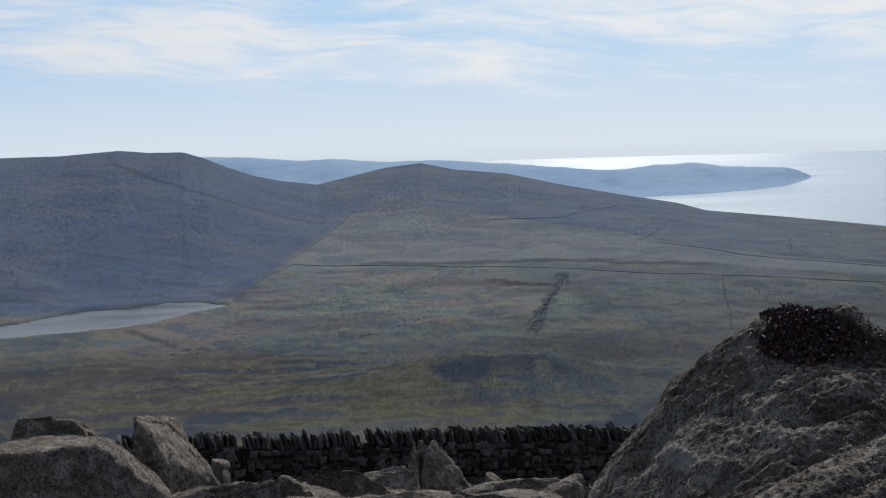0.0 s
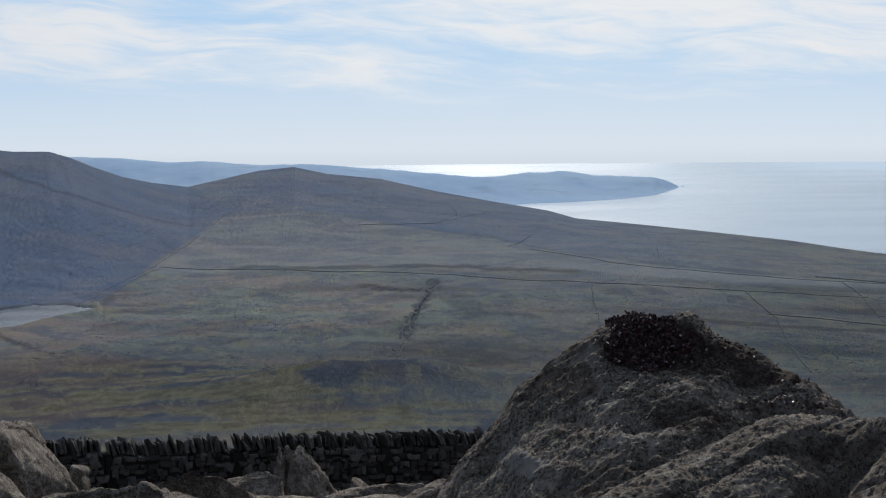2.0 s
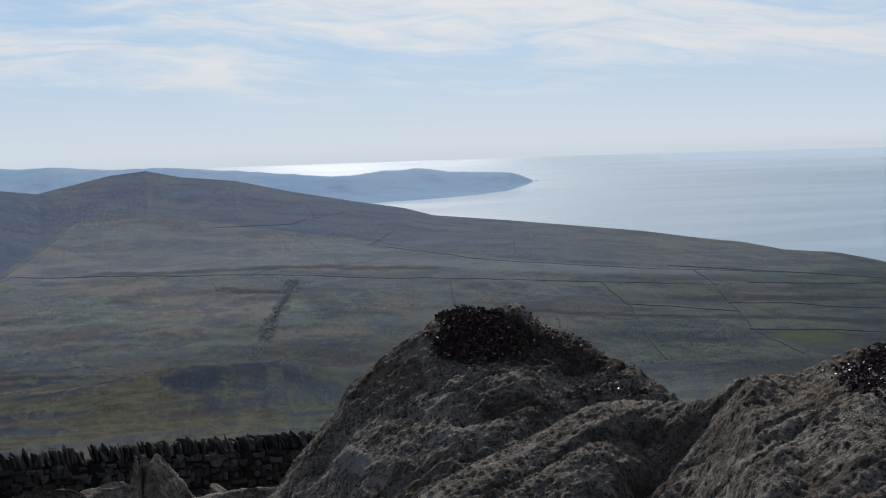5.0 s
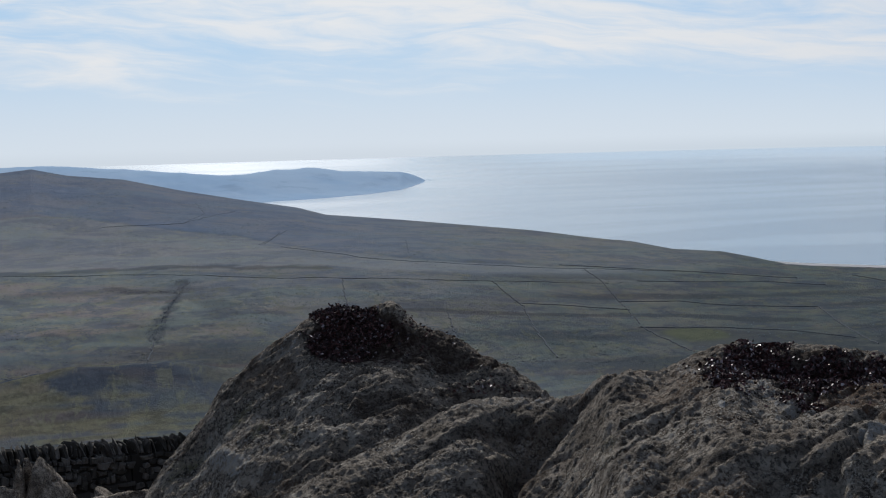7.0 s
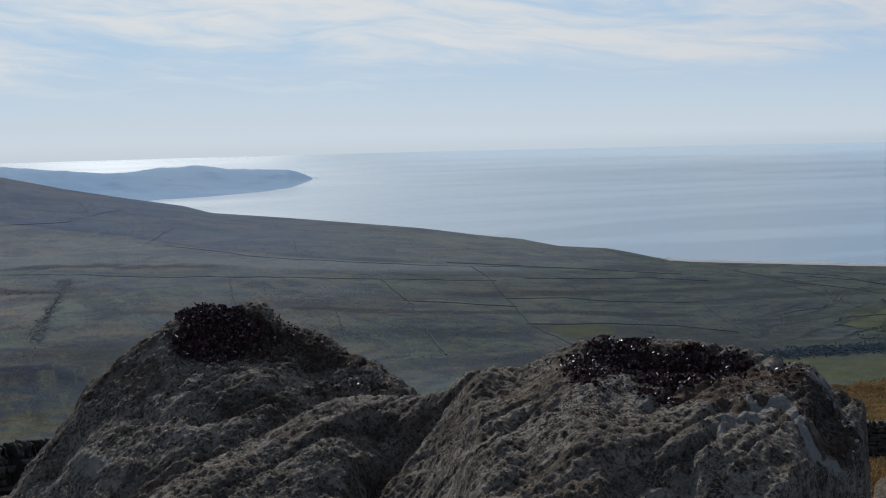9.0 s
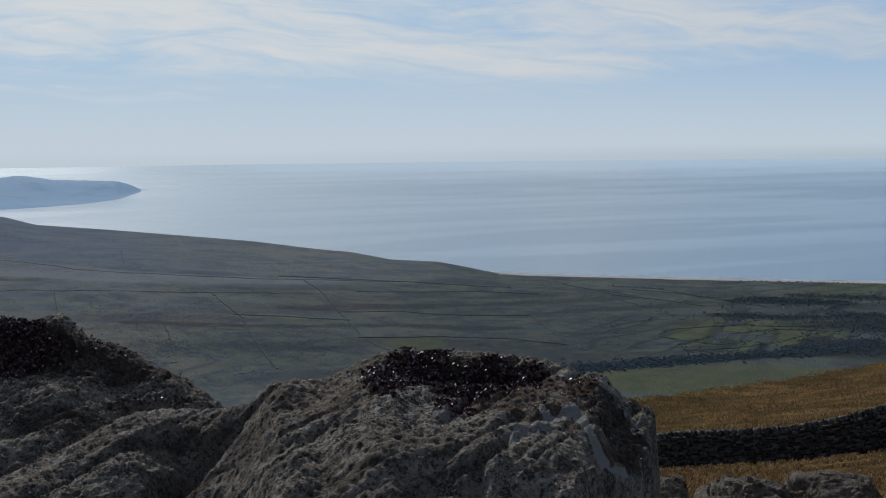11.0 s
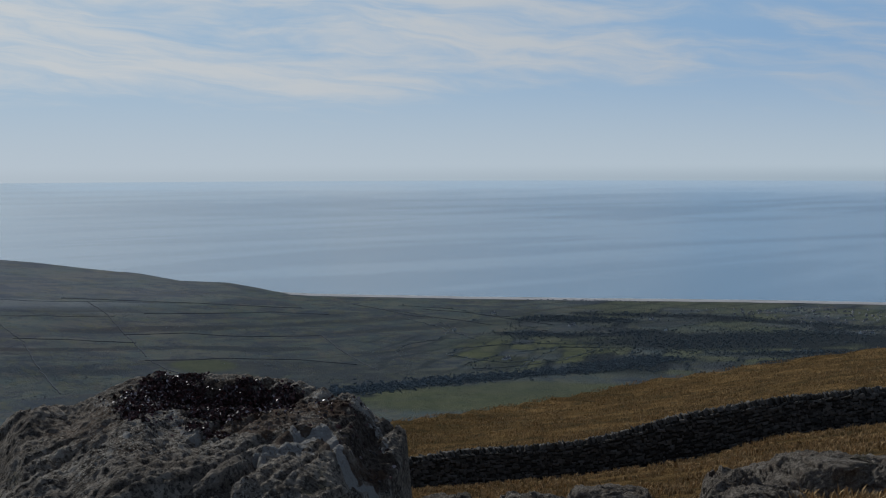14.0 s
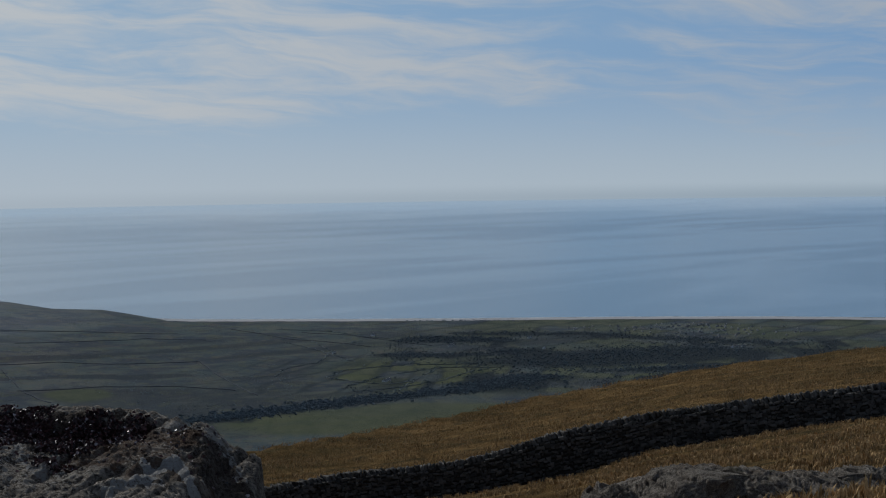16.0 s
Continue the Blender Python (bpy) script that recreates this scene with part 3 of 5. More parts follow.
# the haze-paled grass gains share with distance
hazed_bent = np.clip(0.60 * dome + 0.30 * smooth_step(-20, 40, brow) * (1 - smooth_step(24, 30, azd)) * (1 - smooth_step(-2, 5, seam)) + 0.22 * smooth_step(900, 1200, R) * smooth_step(-2, 5, seam) + 0.22 * smooth_step(560, 850, R) * (1 - smooth_step(880, 930, R)) * (1 - smooth_step(12, 24, azd)) * smooth_step(-9, -5, azd), 0, 1)
band = fbm(X / 160, Y / 34, 0, 4, 77)
rush = np.maximum(rush, smooth_step(14, 22, azd) * smooth_step(380, 460, R) * (1 - smooth_step(860, 980, R)) * (0.22 + 0.6 * smooth_step(0.05, 0.3, band)))
rush = np.maximum(rush, 0.4 * smooth_step(0.1, 0.45, fbm(X / 60, Y / 40, 0, 5, 78)) * smooth_step(340, 400, R) * (1 - smooth_step(760, 900, R)))
rush = np.maximum(rush, (0.66 + 0.25 * (1 - smooth_step(-9, -3, azd)) + 0.35 * smooth_step(-0.1, 0.3, fbm(X / 50, Y / 50, 0, 4, 74))) * (1 - smooth_step(480, 640, R)) * (1 - smooth_step(6, 18, azd)))
rush = np.maximum(rush, spot(22, 432, 52, 30, -10) * 0.7)
rush = np.maximum(rush, spot(270, 520, 42, 26, 60) * 0.7)
rush = np.maximum(rush, 0.4 * smooth_step(0.15, 0.5, fbm(X / 38, Y / 90, 0, 4, 73)) * smooth_step(330, 400, R) * (1 - smooth_step(700, 900, R)))
hazed_heather = np.clip(hazed_heather, 0, 1)
green = np.clip(smooth_step(-2, 16, azd + 14 * patch) * smooth_step(330, 560, R) * 0.6 + 0.3 * smooth_step(0.0, 0.5, fbm(X / 60, Y / 60, 0, 3, 33)) * smooth_step(300, 420, R) * (1 - hazed_heather), 0, 1)
green = np.maximum(green, 0.95 * smooth_step(17, 27, azd + 4 * patch) * smooth_step(200, 300, R))
gold = np.clip(np.maximum((1 - smooth_step(150, 260, R)) * smooth_step(5, 26, azd) * (1 - smooth_step(110, 150, azd)), 1 - smooth_step(60, 190, R + 30 * patch)), 0, 1)
vale = smooth_step(25, 31, azd + 5 * patch) * smooth_step(540, 600, R)
LOTS, PLOTS = (38, 30, 17, 81, 0.75), (20, 50, 30, 85, 0.6)
lot, hedge = fields(*LOTS)
plot, dyke = fields(*PLOTS)
pasture = lot * vale * (1 - smooth_step(760, 800, R)) * np.maximum(spot(432, 530, 85, 50, 55), 0.75 * smooth_step(33, 40, azd))
pasture = np.maximum(pasture, plot * smooth_step(770, 820, R) * 0.6 * smooth_step(35, 42, azd))
pasture = np.maximum(pasture, spot(275, 362, 78, 46, 22) * (0.75 + 0.2 * smooth_step(-0.2, 0.2, fbm(X / 50, Y / 12, 0, 3, 44))))
pasture = np.maximum(pasture, spot(268, 560, 34, 16, 65) * 0.75)
pasture = np.maximum(pasture, spot(495, 441, 26, 9, 10) * 0.9)
# where the trees' shade is coloured into the ground, hedges included
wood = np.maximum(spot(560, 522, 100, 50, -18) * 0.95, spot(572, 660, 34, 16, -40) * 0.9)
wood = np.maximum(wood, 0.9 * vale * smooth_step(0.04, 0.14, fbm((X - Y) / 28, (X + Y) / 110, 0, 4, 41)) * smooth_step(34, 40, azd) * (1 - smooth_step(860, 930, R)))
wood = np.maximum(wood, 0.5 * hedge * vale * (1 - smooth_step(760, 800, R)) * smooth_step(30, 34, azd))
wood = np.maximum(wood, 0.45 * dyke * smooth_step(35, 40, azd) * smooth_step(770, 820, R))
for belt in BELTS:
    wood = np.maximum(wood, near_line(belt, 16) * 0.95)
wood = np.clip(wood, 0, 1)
lawn = np.maximum(near_line(PALE, 9) * 0.8, 0.85 * smooth_step(0.02, 0.22, fbm(X / 26 + Y / 30, Y / 9, 0, 4, 45)) * (1 - smooth_step(470, 560, R)) * smooth_step(-18, -12, azd) * (1 - smooth_step(3, 10, azd)))
lawn = np.maximum(lawn, 0.7 * smooth_step(0.05, 0.25, fbm(X / 30, Y / 10, 0, 4, 46)) * spot(-150, 535, 45, 24, 12))
rush = np.maximum(rush, 0.5 * smooth_step(23, 29, azd) * (1 - smooth_step(600, 740, R)) * smooth_step(380, 430, R) * (1 - pasture) * (1 - smooth_step(34, 38, azd)))
rush = np.clip(rush * (1 - 0.8 * lawn), 0, 1)
track = 0.8 * near_line(TRACK, 3.0) * (0.4 + 0.6 * smooth_step(-0.2, 0.2, fbm(X / 9, Y / 9, 0, 3, 79)))
for key, val in (("hazed_heather", hazed_heather), ("green", green), ("gold", gold), ("wood", wood), ("pasture", pasture), ("hazed_bent", hazed_bent), ("rush", rush), ("track", track), ("lawn", lawn)):
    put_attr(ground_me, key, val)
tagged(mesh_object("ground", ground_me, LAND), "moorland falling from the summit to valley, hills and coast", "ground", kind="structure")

sa = np.radians(np.concatenate([np.arange(-180, -30, 4.0), np.arange(-30, 66, 1.0), np.arange(66, 180, 4.0)]))
sr = np.concatenate([[700], np.geomspace(900, 4985, 70)])
A2, R2 = np.meshgrid(sa, sr, indexing="ij")
sea_me = grid_mesh("sea", np.stack([R2 * np.sin(A2), R2 * np.cos(A2), np.full_like(R2, SEA)], -1), closed=True)
put_attr(sea_me, "ruffled", smooth_step(2450, 2900, R2) * smooth_step(-2, 3, np.degrees(A2)) * (1 - smooth_step(6, 10, np.degrees(A2))))
put_attr(sea_me, "glassy", smooth_step(2600, 4700, R2) * smooth_step(12, 22, np.degrees(A2)))
tagged(mesh_object("sea", sea_me, SEAWATER), "calm grey-blue sea reaching the hazy horizon", "sea", kind="structure")

la = np.linspace(-30, -8.6, 120)
A3 = np.radians(np.repeat(la[:, None], 16, 1))
far_shore, near_shore = lake_shores(la)
R3 = near_shore[:, None] - 1 + (far_shore - near_shore + 2)[:, None] * np.linspace(0, 1, 16)[None]
lake_me = grid_mesh("lake", np.stack([R3 * np.sin(A3), R3 * np.cos(A3), np.full_like(R3, LAKE_Z)], -1))
tagged(mesh_object("lake", lake_me, LAKE), "pale reflecting mountain lake below the dark hill", "lake", kind="structure")


def far_land():
    """The headland across the bay, and the low hills behind it."""
    az = np.linspace(-24, 14.9, 330)
    # bearing, skyline angle below the level, shore distance
    prof = np.array([(-24, 0.70, 2600), (-9.4, 0.76, 2500), (-7.5, 0.85, 2400), (-5.9, 1.03, 2350), (-4.1, 1.02, 2300), (-2.3, 1.19, 2250), (0, 1.19, 2200), (1.6, 1.33, 2150),
                     (2.75, 1.41, 2120), (4.66, 1.60, 2110), (6.8, 1.78, 2120), (7.4, 1.76, 2130), (8.7, 1.61, 2190), (9.3, 1.62, 2200), (9.9, 1.56, 2215), (10.4, 1.58, 2230), (10.8, 1.66, 2245), (11.3, 1.76, 2265),
                     (12.5, 1.78, 2330), (13.7, 1.83, 2450), (14.1, 1.94, 2550), (14.45, 2.08, 2680), (14.75, 2.24, 2790), (14.9, 2.3, 2800)])
    sky_a = np.interp(az, prof[:, 0], prof[:, 1]) + 0.022 * fbm(az * 2.2, 0 * az, 0, 4, 3)
    d0 = np.interp(az, prof[:, 0], prof[:, 2])
    rows = np.linspace(-0.08, 1.25, 44)
    S, AZ = np.meshgrid(rows, az)
    D0 = np.interp(AZ, az, d0)
    width = np.interp(AZ, [-24, 0, 7, 10, 14, 14.9], [600, 520, 330, 420, 260, 30])
    D = D0 + S * width
    top = -(D0 + width) * np.tan(np.radians(np.interp(AZ, az, sky_a))) + EYE
    rise = top - SEA
    prof_h = np.where(S < 0, S * 40, np.where(S < 1, 0.35 * np.clip(S, 0, 1) ** 0.7 + 0.65 * smooth_step(0.1, 1.0, S), 1 - smooth_step(1.0, 1.25, S) * 1.2))
    Zf = SEA + np.where(S < 0, S * 40, rise * prof_h) + 1.6 * fbm(D * 0.02, AZ * 1.5, 0, 4, 8) * smooth_step(0, 0.3, S) * (1 - smooth_step(0.6, 0.95, S))
    a = np.radians(AZ)
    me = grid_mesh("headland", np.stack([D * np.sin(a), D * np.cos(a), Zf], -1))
    tagged(mesh_object("headland", me, FAR), "long headland across the bay, tinted blue-grey for haze", "headland", kind="structure")


far_land()

# ---- the summit outcrop ----
def rock_detail(x, y, z):
    """Relief of the bare rock: low aslant ribs with cracks between them, knobs and grains."""
    u, v = x * 0.76 + y * 0.60 + z * 0.5, -x * 0.62 + y * 0.76 + z * 1.1
    rib = fbm(u * 6, v * 24, z * 8, 4, 51, 0.5)
    split = smooth_step(0.90, 0.99, 1 - np.abs(fbm(u * 4, v * 17, z * 5, 3, 56, 0.5)))
    lump = fbm(x * 9, y * 9, z * 9, 4, 52)
    pit = fbm(u * 38, v * 70, z * 50, 3, 53, 0.6)
    chip = np.minimum(fbm(x * 60, y * 60, z * 60, 4, 54, 0.62), 0.10)
    gran = fbm(x * 190, y * 190, z * 190, 2, 55, 0.7)
    return 0.0050 * rib - 0.0050 * split + 0.0045 * lump + 0.0022 * pit + 0.0022 * chip + 0.0026 * gran - 0.0010


SPOT_A, SPOT_B = (0.072, -0.013), (0.092, -0.019)
# crests: bearing and angle below the level, seen from the two spots
A_CREST = np.array([(-2, 24), (1.0, 19), (3.0, 14.4), (4.0, 13.0), (5.6, 11.2), (6.2, 10.2), (6.8, 9.7), (8.7, 8.4), (9.4, 7.95), (10.1, 7.58), (11.0, 7.38), (11.6, 7.46), (11.95, 7.58), (12.6, 7.52), (13.3, 7.55),
                    (14.0, 8.0), (14.7, 8.4), (16.7, 9.25), (17.9, 9.85), (19.0, 10.5), (20.0, 11.2), (22, 13.0), (25, 17)])
B_CREST = np.array([(3, 19), (6, 16), (8.85, 14.2), (10.8, 13.35), (12.2, 12.8), (13.6, 12.0), (14.5, 11.45), (15.46, 11.1), (16.7, 11.1), (17.8, 11.15), (19.1, 11.22), (19.86, 11.1), (20.69, 10.46), (21.3, 10.3), (23.1, 10.25), (24.1, 9.65), (25.2, 9.18), (26.1, 9.0),
                    (27.0, 9.25), (28.4, 9.2), (30.4, 9.2), (32.0, 9.3), (33.1, 9.62), (34.4, 10.05), (35.3, 10.85), (36.2, 11.2), (36.55, 11.5), (36.9, 14), (37.5, 22)])
B_DIST = np.array([(3, 1.10), (10, 1.16), (13, 1.22), (17, 1.27), (19, 1.24), (21.3, 1.19), (23, 1.21), (26, 1.245), (29, 1.255), (32, 1.235), (34.5, 1.20), (36.6, 1.19), (38, 1.18)])


def dip(z, r):
    """Angle below the level of a point on the rock."""
    return np.degrees(np.arctan2(EYE - z, r))


def crease(az, el, pts, wide):
    """1 along a line of bearings and dips, fading to 0 at the given width in degrees."""
    best = np.full_like(az, 99.0)
    for (a0, e0), (a1, e1) in zip(pts, pts[1:]):
        k = np.clip(((az - a0) * (a1 - a0) + (el - e0) * (e1 - e0)) / ((a1 - a0) ** 2 + (e1 - e0) ** 2), 0, 1)
        best = np.minimum(best, np.hypot(az - a0 - k * (a1 - a0), el - e0 - k * (e1 - e0)))
    return np.exp(-((best / wide) ** 2))


def dent(az, el, a, e, sa, se):
    return np.exp(-(((az - a) / sa) ** 2) - ((el - e) / se) ** 2)


def top_a(az, r, x, y):
    rc = np.interp(az, [-2, 5, 11, 16, 20, 25], [1.40, 1.46, 1.475, 1.45, 1.40, 1.36])
    zc = -rc * np.tan(np.radians(np.interp(az, A_CREST[:, 0], A_CREST[:, 1])))
    q = rc - r
    front = np.interp(az, [-2, 4, 7, 10, 14, 18, 22], [0.46, 0.46, 0.48, 0.52, 0.52, 0.48, 0.46])
    drop = np.where(q > 0, 0.2 * np.minimum(q, 0.022) + front * np.clip(q - 0.022, 0, 0.3) + 1.0 * np.clip(q - 0.322, 0, None), 0.25 * np.minimum(-q, 0.03) + 1.6 * np.clip(-q - 0.03, 0, None))
    z = EYE + zc - drop
    el = dip(z, r)
    body = smooth_step(0.01, 0.06, q)
    # the hollow of the lichen, a loosened block on the shoulder, knobs of pale crust low down
    z = z - 0.012 * dent(az, el, 12.2, 8.7, 1.6, 0.7) * body + 0.010 * dent(az, el, 13.2, 7.6, 0.6, 0.35) + 0.008 * dent(az, el, 9.2, 8.9, 0.5, 0.8) * body
    z = z - 0.014 * crease(az, el, [(6.3, 10.6), (6.8, 10.0), (7.7, 9.2)], 0.16) * body + 0.008 * dent(az, el, 6.1, 13.2, 0.7, 0.5) + 0.006 * dent(az, el, 7.6, 13.7, 0.8, 0.4)
    z = z - 0.010 * crease(az, el, [(4.6, 13.6), (5.8, 12.0), (6.6, 11.2)], 0.22) * body - 0.003 * crease(az, el, [(8.2, 11.3), (10.5, 11.9), (13.0, 11.6)], 0.35) * body
    return z + 0.011 * fbm(x * 6.5, y * 6.5, 0, 3, 57) * body


def top_b(az, r, x, y):
    rc = np.interp(az, B_DIST[:, 0], B_DIST[:, 1])
    zc = -rc * np.tan(np.radians(np.interp(az, B_CREST[:, 0], B_CREST[:, 1])))
    q = rc - r
    front = np.interp(az, [6, 12, 16, 19, 22, 26, 30, 34, 36.5], [0.9, 0.5, 0.30, 0.30, 0.16, 0.13, 0.14, 0.16, 0.3])
    broad = front * np.minimum(q, 0.26) + 0.55 * np.clip(q - 0.26, 0, 0.12) + 1.6 * np.clip(q - 0.38, 0, None)
    # the lesser lobe: a level top and a steep face
    ledge = np.interp(az, [3, 9, 13, 16, 19], [0.05, 0.06, 0.06, 0.04, 0.03])
    lesser = 0.14 * np.minimum(q, ledge) + 0.50 * np.clip(q - ledge, 0, None)
    part_b = smooth_step(18.9, 20.6, az + 6.5 * np.clip(q, 0, 0.3))
    drop = np.where(q > 0, part_b * broad + (1 - part_b) * lesser, 0.20 * np.minimum(-q, 0.02) + 1.8 * np.clip(-q - 0.02, 0, None))
    # a hollow behind the front lip that holds the dark lichen
    bowl = -0.016 * np.exp(-(((az - 28.8) / 3.2) ** 2)) * smooth_step(0.02, 0.05, q) * (1 - smooth_step(0.07, 0.10, q))
    crack = -0.007 * (1 - smooth_step(0.15, 0.5, np.abs(az - 29.4 - (r - 0.955) * 18 - 0.25 * np.sin(r * 120)))) * smooth_step(0.93, 0.95, r) * (1 - smooth_step(1.03, 1.05, r))
    z = EYE + zc - drop + bowl + crack
    el = dip(z, r)
    body = smooth_step(0.0, 0.03, q)
    z = z - 0.022 * crease(az, el, [(19.9, 11.0), (18.9, 12.0), (17.7, 13.2), (16.5, 14.6), (15.6, 16)], 0.45) * body
    z = z - 0.012 * dent(az, el, 17.0, 12.6, 1.2, 0.6) * body - 0.008 * crease(az, el, [(10.5, 14.8), (13.0, 13.4), (15.0, 12.3)], 0.35) * body
    z = z - 0.006 * crease(az, el, [(20.6, 13.2), (22.5, 12.5), (24.5, 11.9)], 0.18) * body - 0.005 * crease(az, el, [(22.0, 15.0), (24.0, 14.0), (26.2, 13.3)], 0.2) * body
    # the end is undercut: it falls away further in, the nearer it comes
    edge = np.interp(r, [0.90, 0.98, 1.03, 1.06, 1.09, 1.19], [33.0, 33.9, 34.7, 35.4, 36.1, 36.7]) + 0.25 * fbm(x * 30, y * 30, 0, 3, 59)
    return z + 0.007 * fbm(x * 7, y * 7, 0, 3, 58) * body - 0.9 * smooth_step(0, 1.0, az - edge)


def outcrop(name, c, az, r, top, tints, label):
    AZ, RR = np.meshgrid(np.linspace(az[0], az[1], az[2]), np.linspace(r[0], r[1], r[2]), indexing="ij")
    a = np.radians(AZ)
    x, y = c[0] + RR * np.sin(a), c[1] + RR * np.cos(a)
    z = top(AZ, RR, x, y)
    EL = dip(z, RR)
    z = z + rock_detail(x, y, z)
    z[0, :], z[-1, :], z[:, 0], z[:, -1] = -0.3, -0.3, -0.3, -0.3
    me = grid_mesh(name, np.stack([x, y, z], -1))
    white, brown, rusty = tints(AZ, RR, x, y, EL)
    put_attr(me, "white", white)
    put_attr(me, "brown", brown)
    put_attr(me, "rusty", rusty)
    return tagged(mesh_object(name, me, ROCK), label, "boulder", "boulders of the summit outcrop"), (x, y, z, AZ, RR, EL)


def blot(AZ, RR, x, y, az, rad, saz, srad, seed, ragged=0.5):
    """A ragged patch centred at a bearing and a distance (or a dip)."""
    n = fbm(x * 34, y * 34, 0, 4, seed)
    return 1 - smooth_step(0.88, 1.0, np.hypot((AZ - az) / saz, (RR - rad) / srad) + ragged * n)


def stains_a(AZ, RR, x, y, EL):
    g = (AZ, EL, x, y)
    white = np.maximum(0.50 * blot(*g, 6.1, 13.15, 0.7, 0.4, 91, 1.1), 0.40 * blot(*g, 7.7, 13.9, 0.9, 0.28, 92, 0.8))
    white = np.maximum(white, 0.42 * blot(*g, 9.1, 8.9, 0.45, 0.6, 95, 0.9))
    # white streak painted for the glints low on the right
    white = np.maximum(white, 0.40 * blot(*g, 16.9, 10.85, 1.3, 0.16, 96, 1.2))
    brown = blot(*g, 12.0, 8.65, 2.5, 1.05, 93, 0.35)
    brown = np.maximum(brown, 0.85 * blot(*g, 15.4, 9.3, 2.2, 0.8, 94, 0.6))
    brown = np.maximum(brown, 0.45 * blot(*g, 13.0, 11.4, 2.6, 0.6, 97, 0.9))
    return white, brown, 0.5 * blot(*g, 8.3, 10.1, 1.3, 0.7, 88, 0.9)


def stroke(AZ, EL, x, y, pts, half, seed, ragged=0.5):
    """A ragged stroke along points given by bearing and dip."""
    best = np.full_like(AZ, 9.0)
    u, v = np.radians(AZ) * 1.05, np.radians(EL) * 1.05
    for (a0, e0), (a1, e1) in zip(pts, pts[1:]):
        u0, v0, u1, v1 = radians(a0) * 1.05, radians(e0) * 1.05, radians(a1) * 1.05, radians(e1) * 1.05
        k = np.clip(((u - u0) * (u1 - u0) + (v - v0) * (v1 - v0)) / ((u1 - u0) ** 2 + (v1 - v0) ** 2), 0, 1)
        best = np.minimum(best, np.hypot(u - u0 - k * (u1 - u0), v - v0 - k * (v1 - v0)))
    return 1 - smooth_step(0.8, 1.1, best / half + ragged * fbm(x * 90, y * 90, 0, 3, seed))


def stains_and_shade_b(AZ, RR, x, y, EL):
    g, h = (AZ, RR, x, y), (AZ, EL, x, y)
    white = stroke(*h, [(33.42, 11.59), (33.85, 12.11), (34.37, 12.91), (34.77, 13.5)], 0.0034, 95)
    white = np.maximum(white, stroke(*h, [(35.01, 13.69), (35.69, 14.04)], 0.0028, 96))
    white = np.maximum(white, 0.6 * stroke(*h, [(30.7, 12.75), (31.59, 12.32), (32.29, 12.16), (32.99, 12.42)], 0.0028, 97, 1.5))
    white = np.maximum(white, 0.9 * stroke(*h, [(32.1, 11.65), (32.67, 11.88), (33.3, 11.58)], 0.0028, 98, 0.9))
    white = np.maximum(white, stroke(*h, [(25.34, 11.65), (25.40, 11.64)], 0.0024, 99, 0.2))
    white = np.maximum(white, 0.5 * stroke(*h, [(26.8, 10.83), (27.7, 11.55), (29.0, 11.98)], 0.004, 90, 1.8))
    white = np.maximum(white, 0.5 * stroke(*h, [(32.72, 10.04), (33.8, 10.04), (35.06, 10.73), (36.0, 12.19)], 0.0035, 86, 1.8))
    white = np.maximum(white, 0.45 * stroke(*h, [(24.2, 10.1), (25.2, 10.26), (26.2, 10.68)], 0.006, 85, 1.8))
    # the lesser lobe's lit top, painted paler
    white = np.maximum(white, 0.40 * blot(AZ, EL, x, y, 16.6, 11.3, 1.9, 0.22, 84, 1.0))
    brown = np.maximum(blot(*g, 28.6, 1.185, 4.0, 0.05, 94, 0.3), 0.8 * stroke(*h, [(33.5, 10.64), (34.57, 11.38), (35.24, 12.31), (35.9, 13.03)], 0.011, 93, 0.6))
    # shade in the hollow below it, put in as brown
    brown = np.maximum(brown, 0.55 * blot(AZ, EL, x, y, 17.2, 12.7, 1.2, 0.7, 83, 0.8))
    rusty = stroke(*h, [(29.3, 11.28), (30.96, 11.16), (32.12, 10.96), (33.0, 10.4), (33.6, 10.8)], 0.009, 89, 0.8)
    rusty = np.maximum(rusty, 0.8 * stroke(*h, [(31.77, 11.9), (33.0, 11.36), (34.6, 12.82), (35.6, 13.37)], 0.006, 87, 0.9))
    # browner along the groove between the lobes
    rusty = np.maximum(rusty, 0.5 * crease(AZ, EL, [(19.9, 11.3), (18.6, 12.6), (17.2, 14.4)], 0.35))
    return white, brown, rusty


rock_a, surf_a = outcrop("summit_boulder", SPOT_A, (-2, 25, 560), (1.10, 1.56, 330), top_a, stains_a, "peaked grey boulder with dark lichen on its crown")
rock_b, surf_b = outcrop("summit_boulder", SPOT_B, (3, 37.6, 740), (0.74, 1.34, 400), top_b, stains_and_shade_b, "broad grey boulder with white lichen and dark tufts")


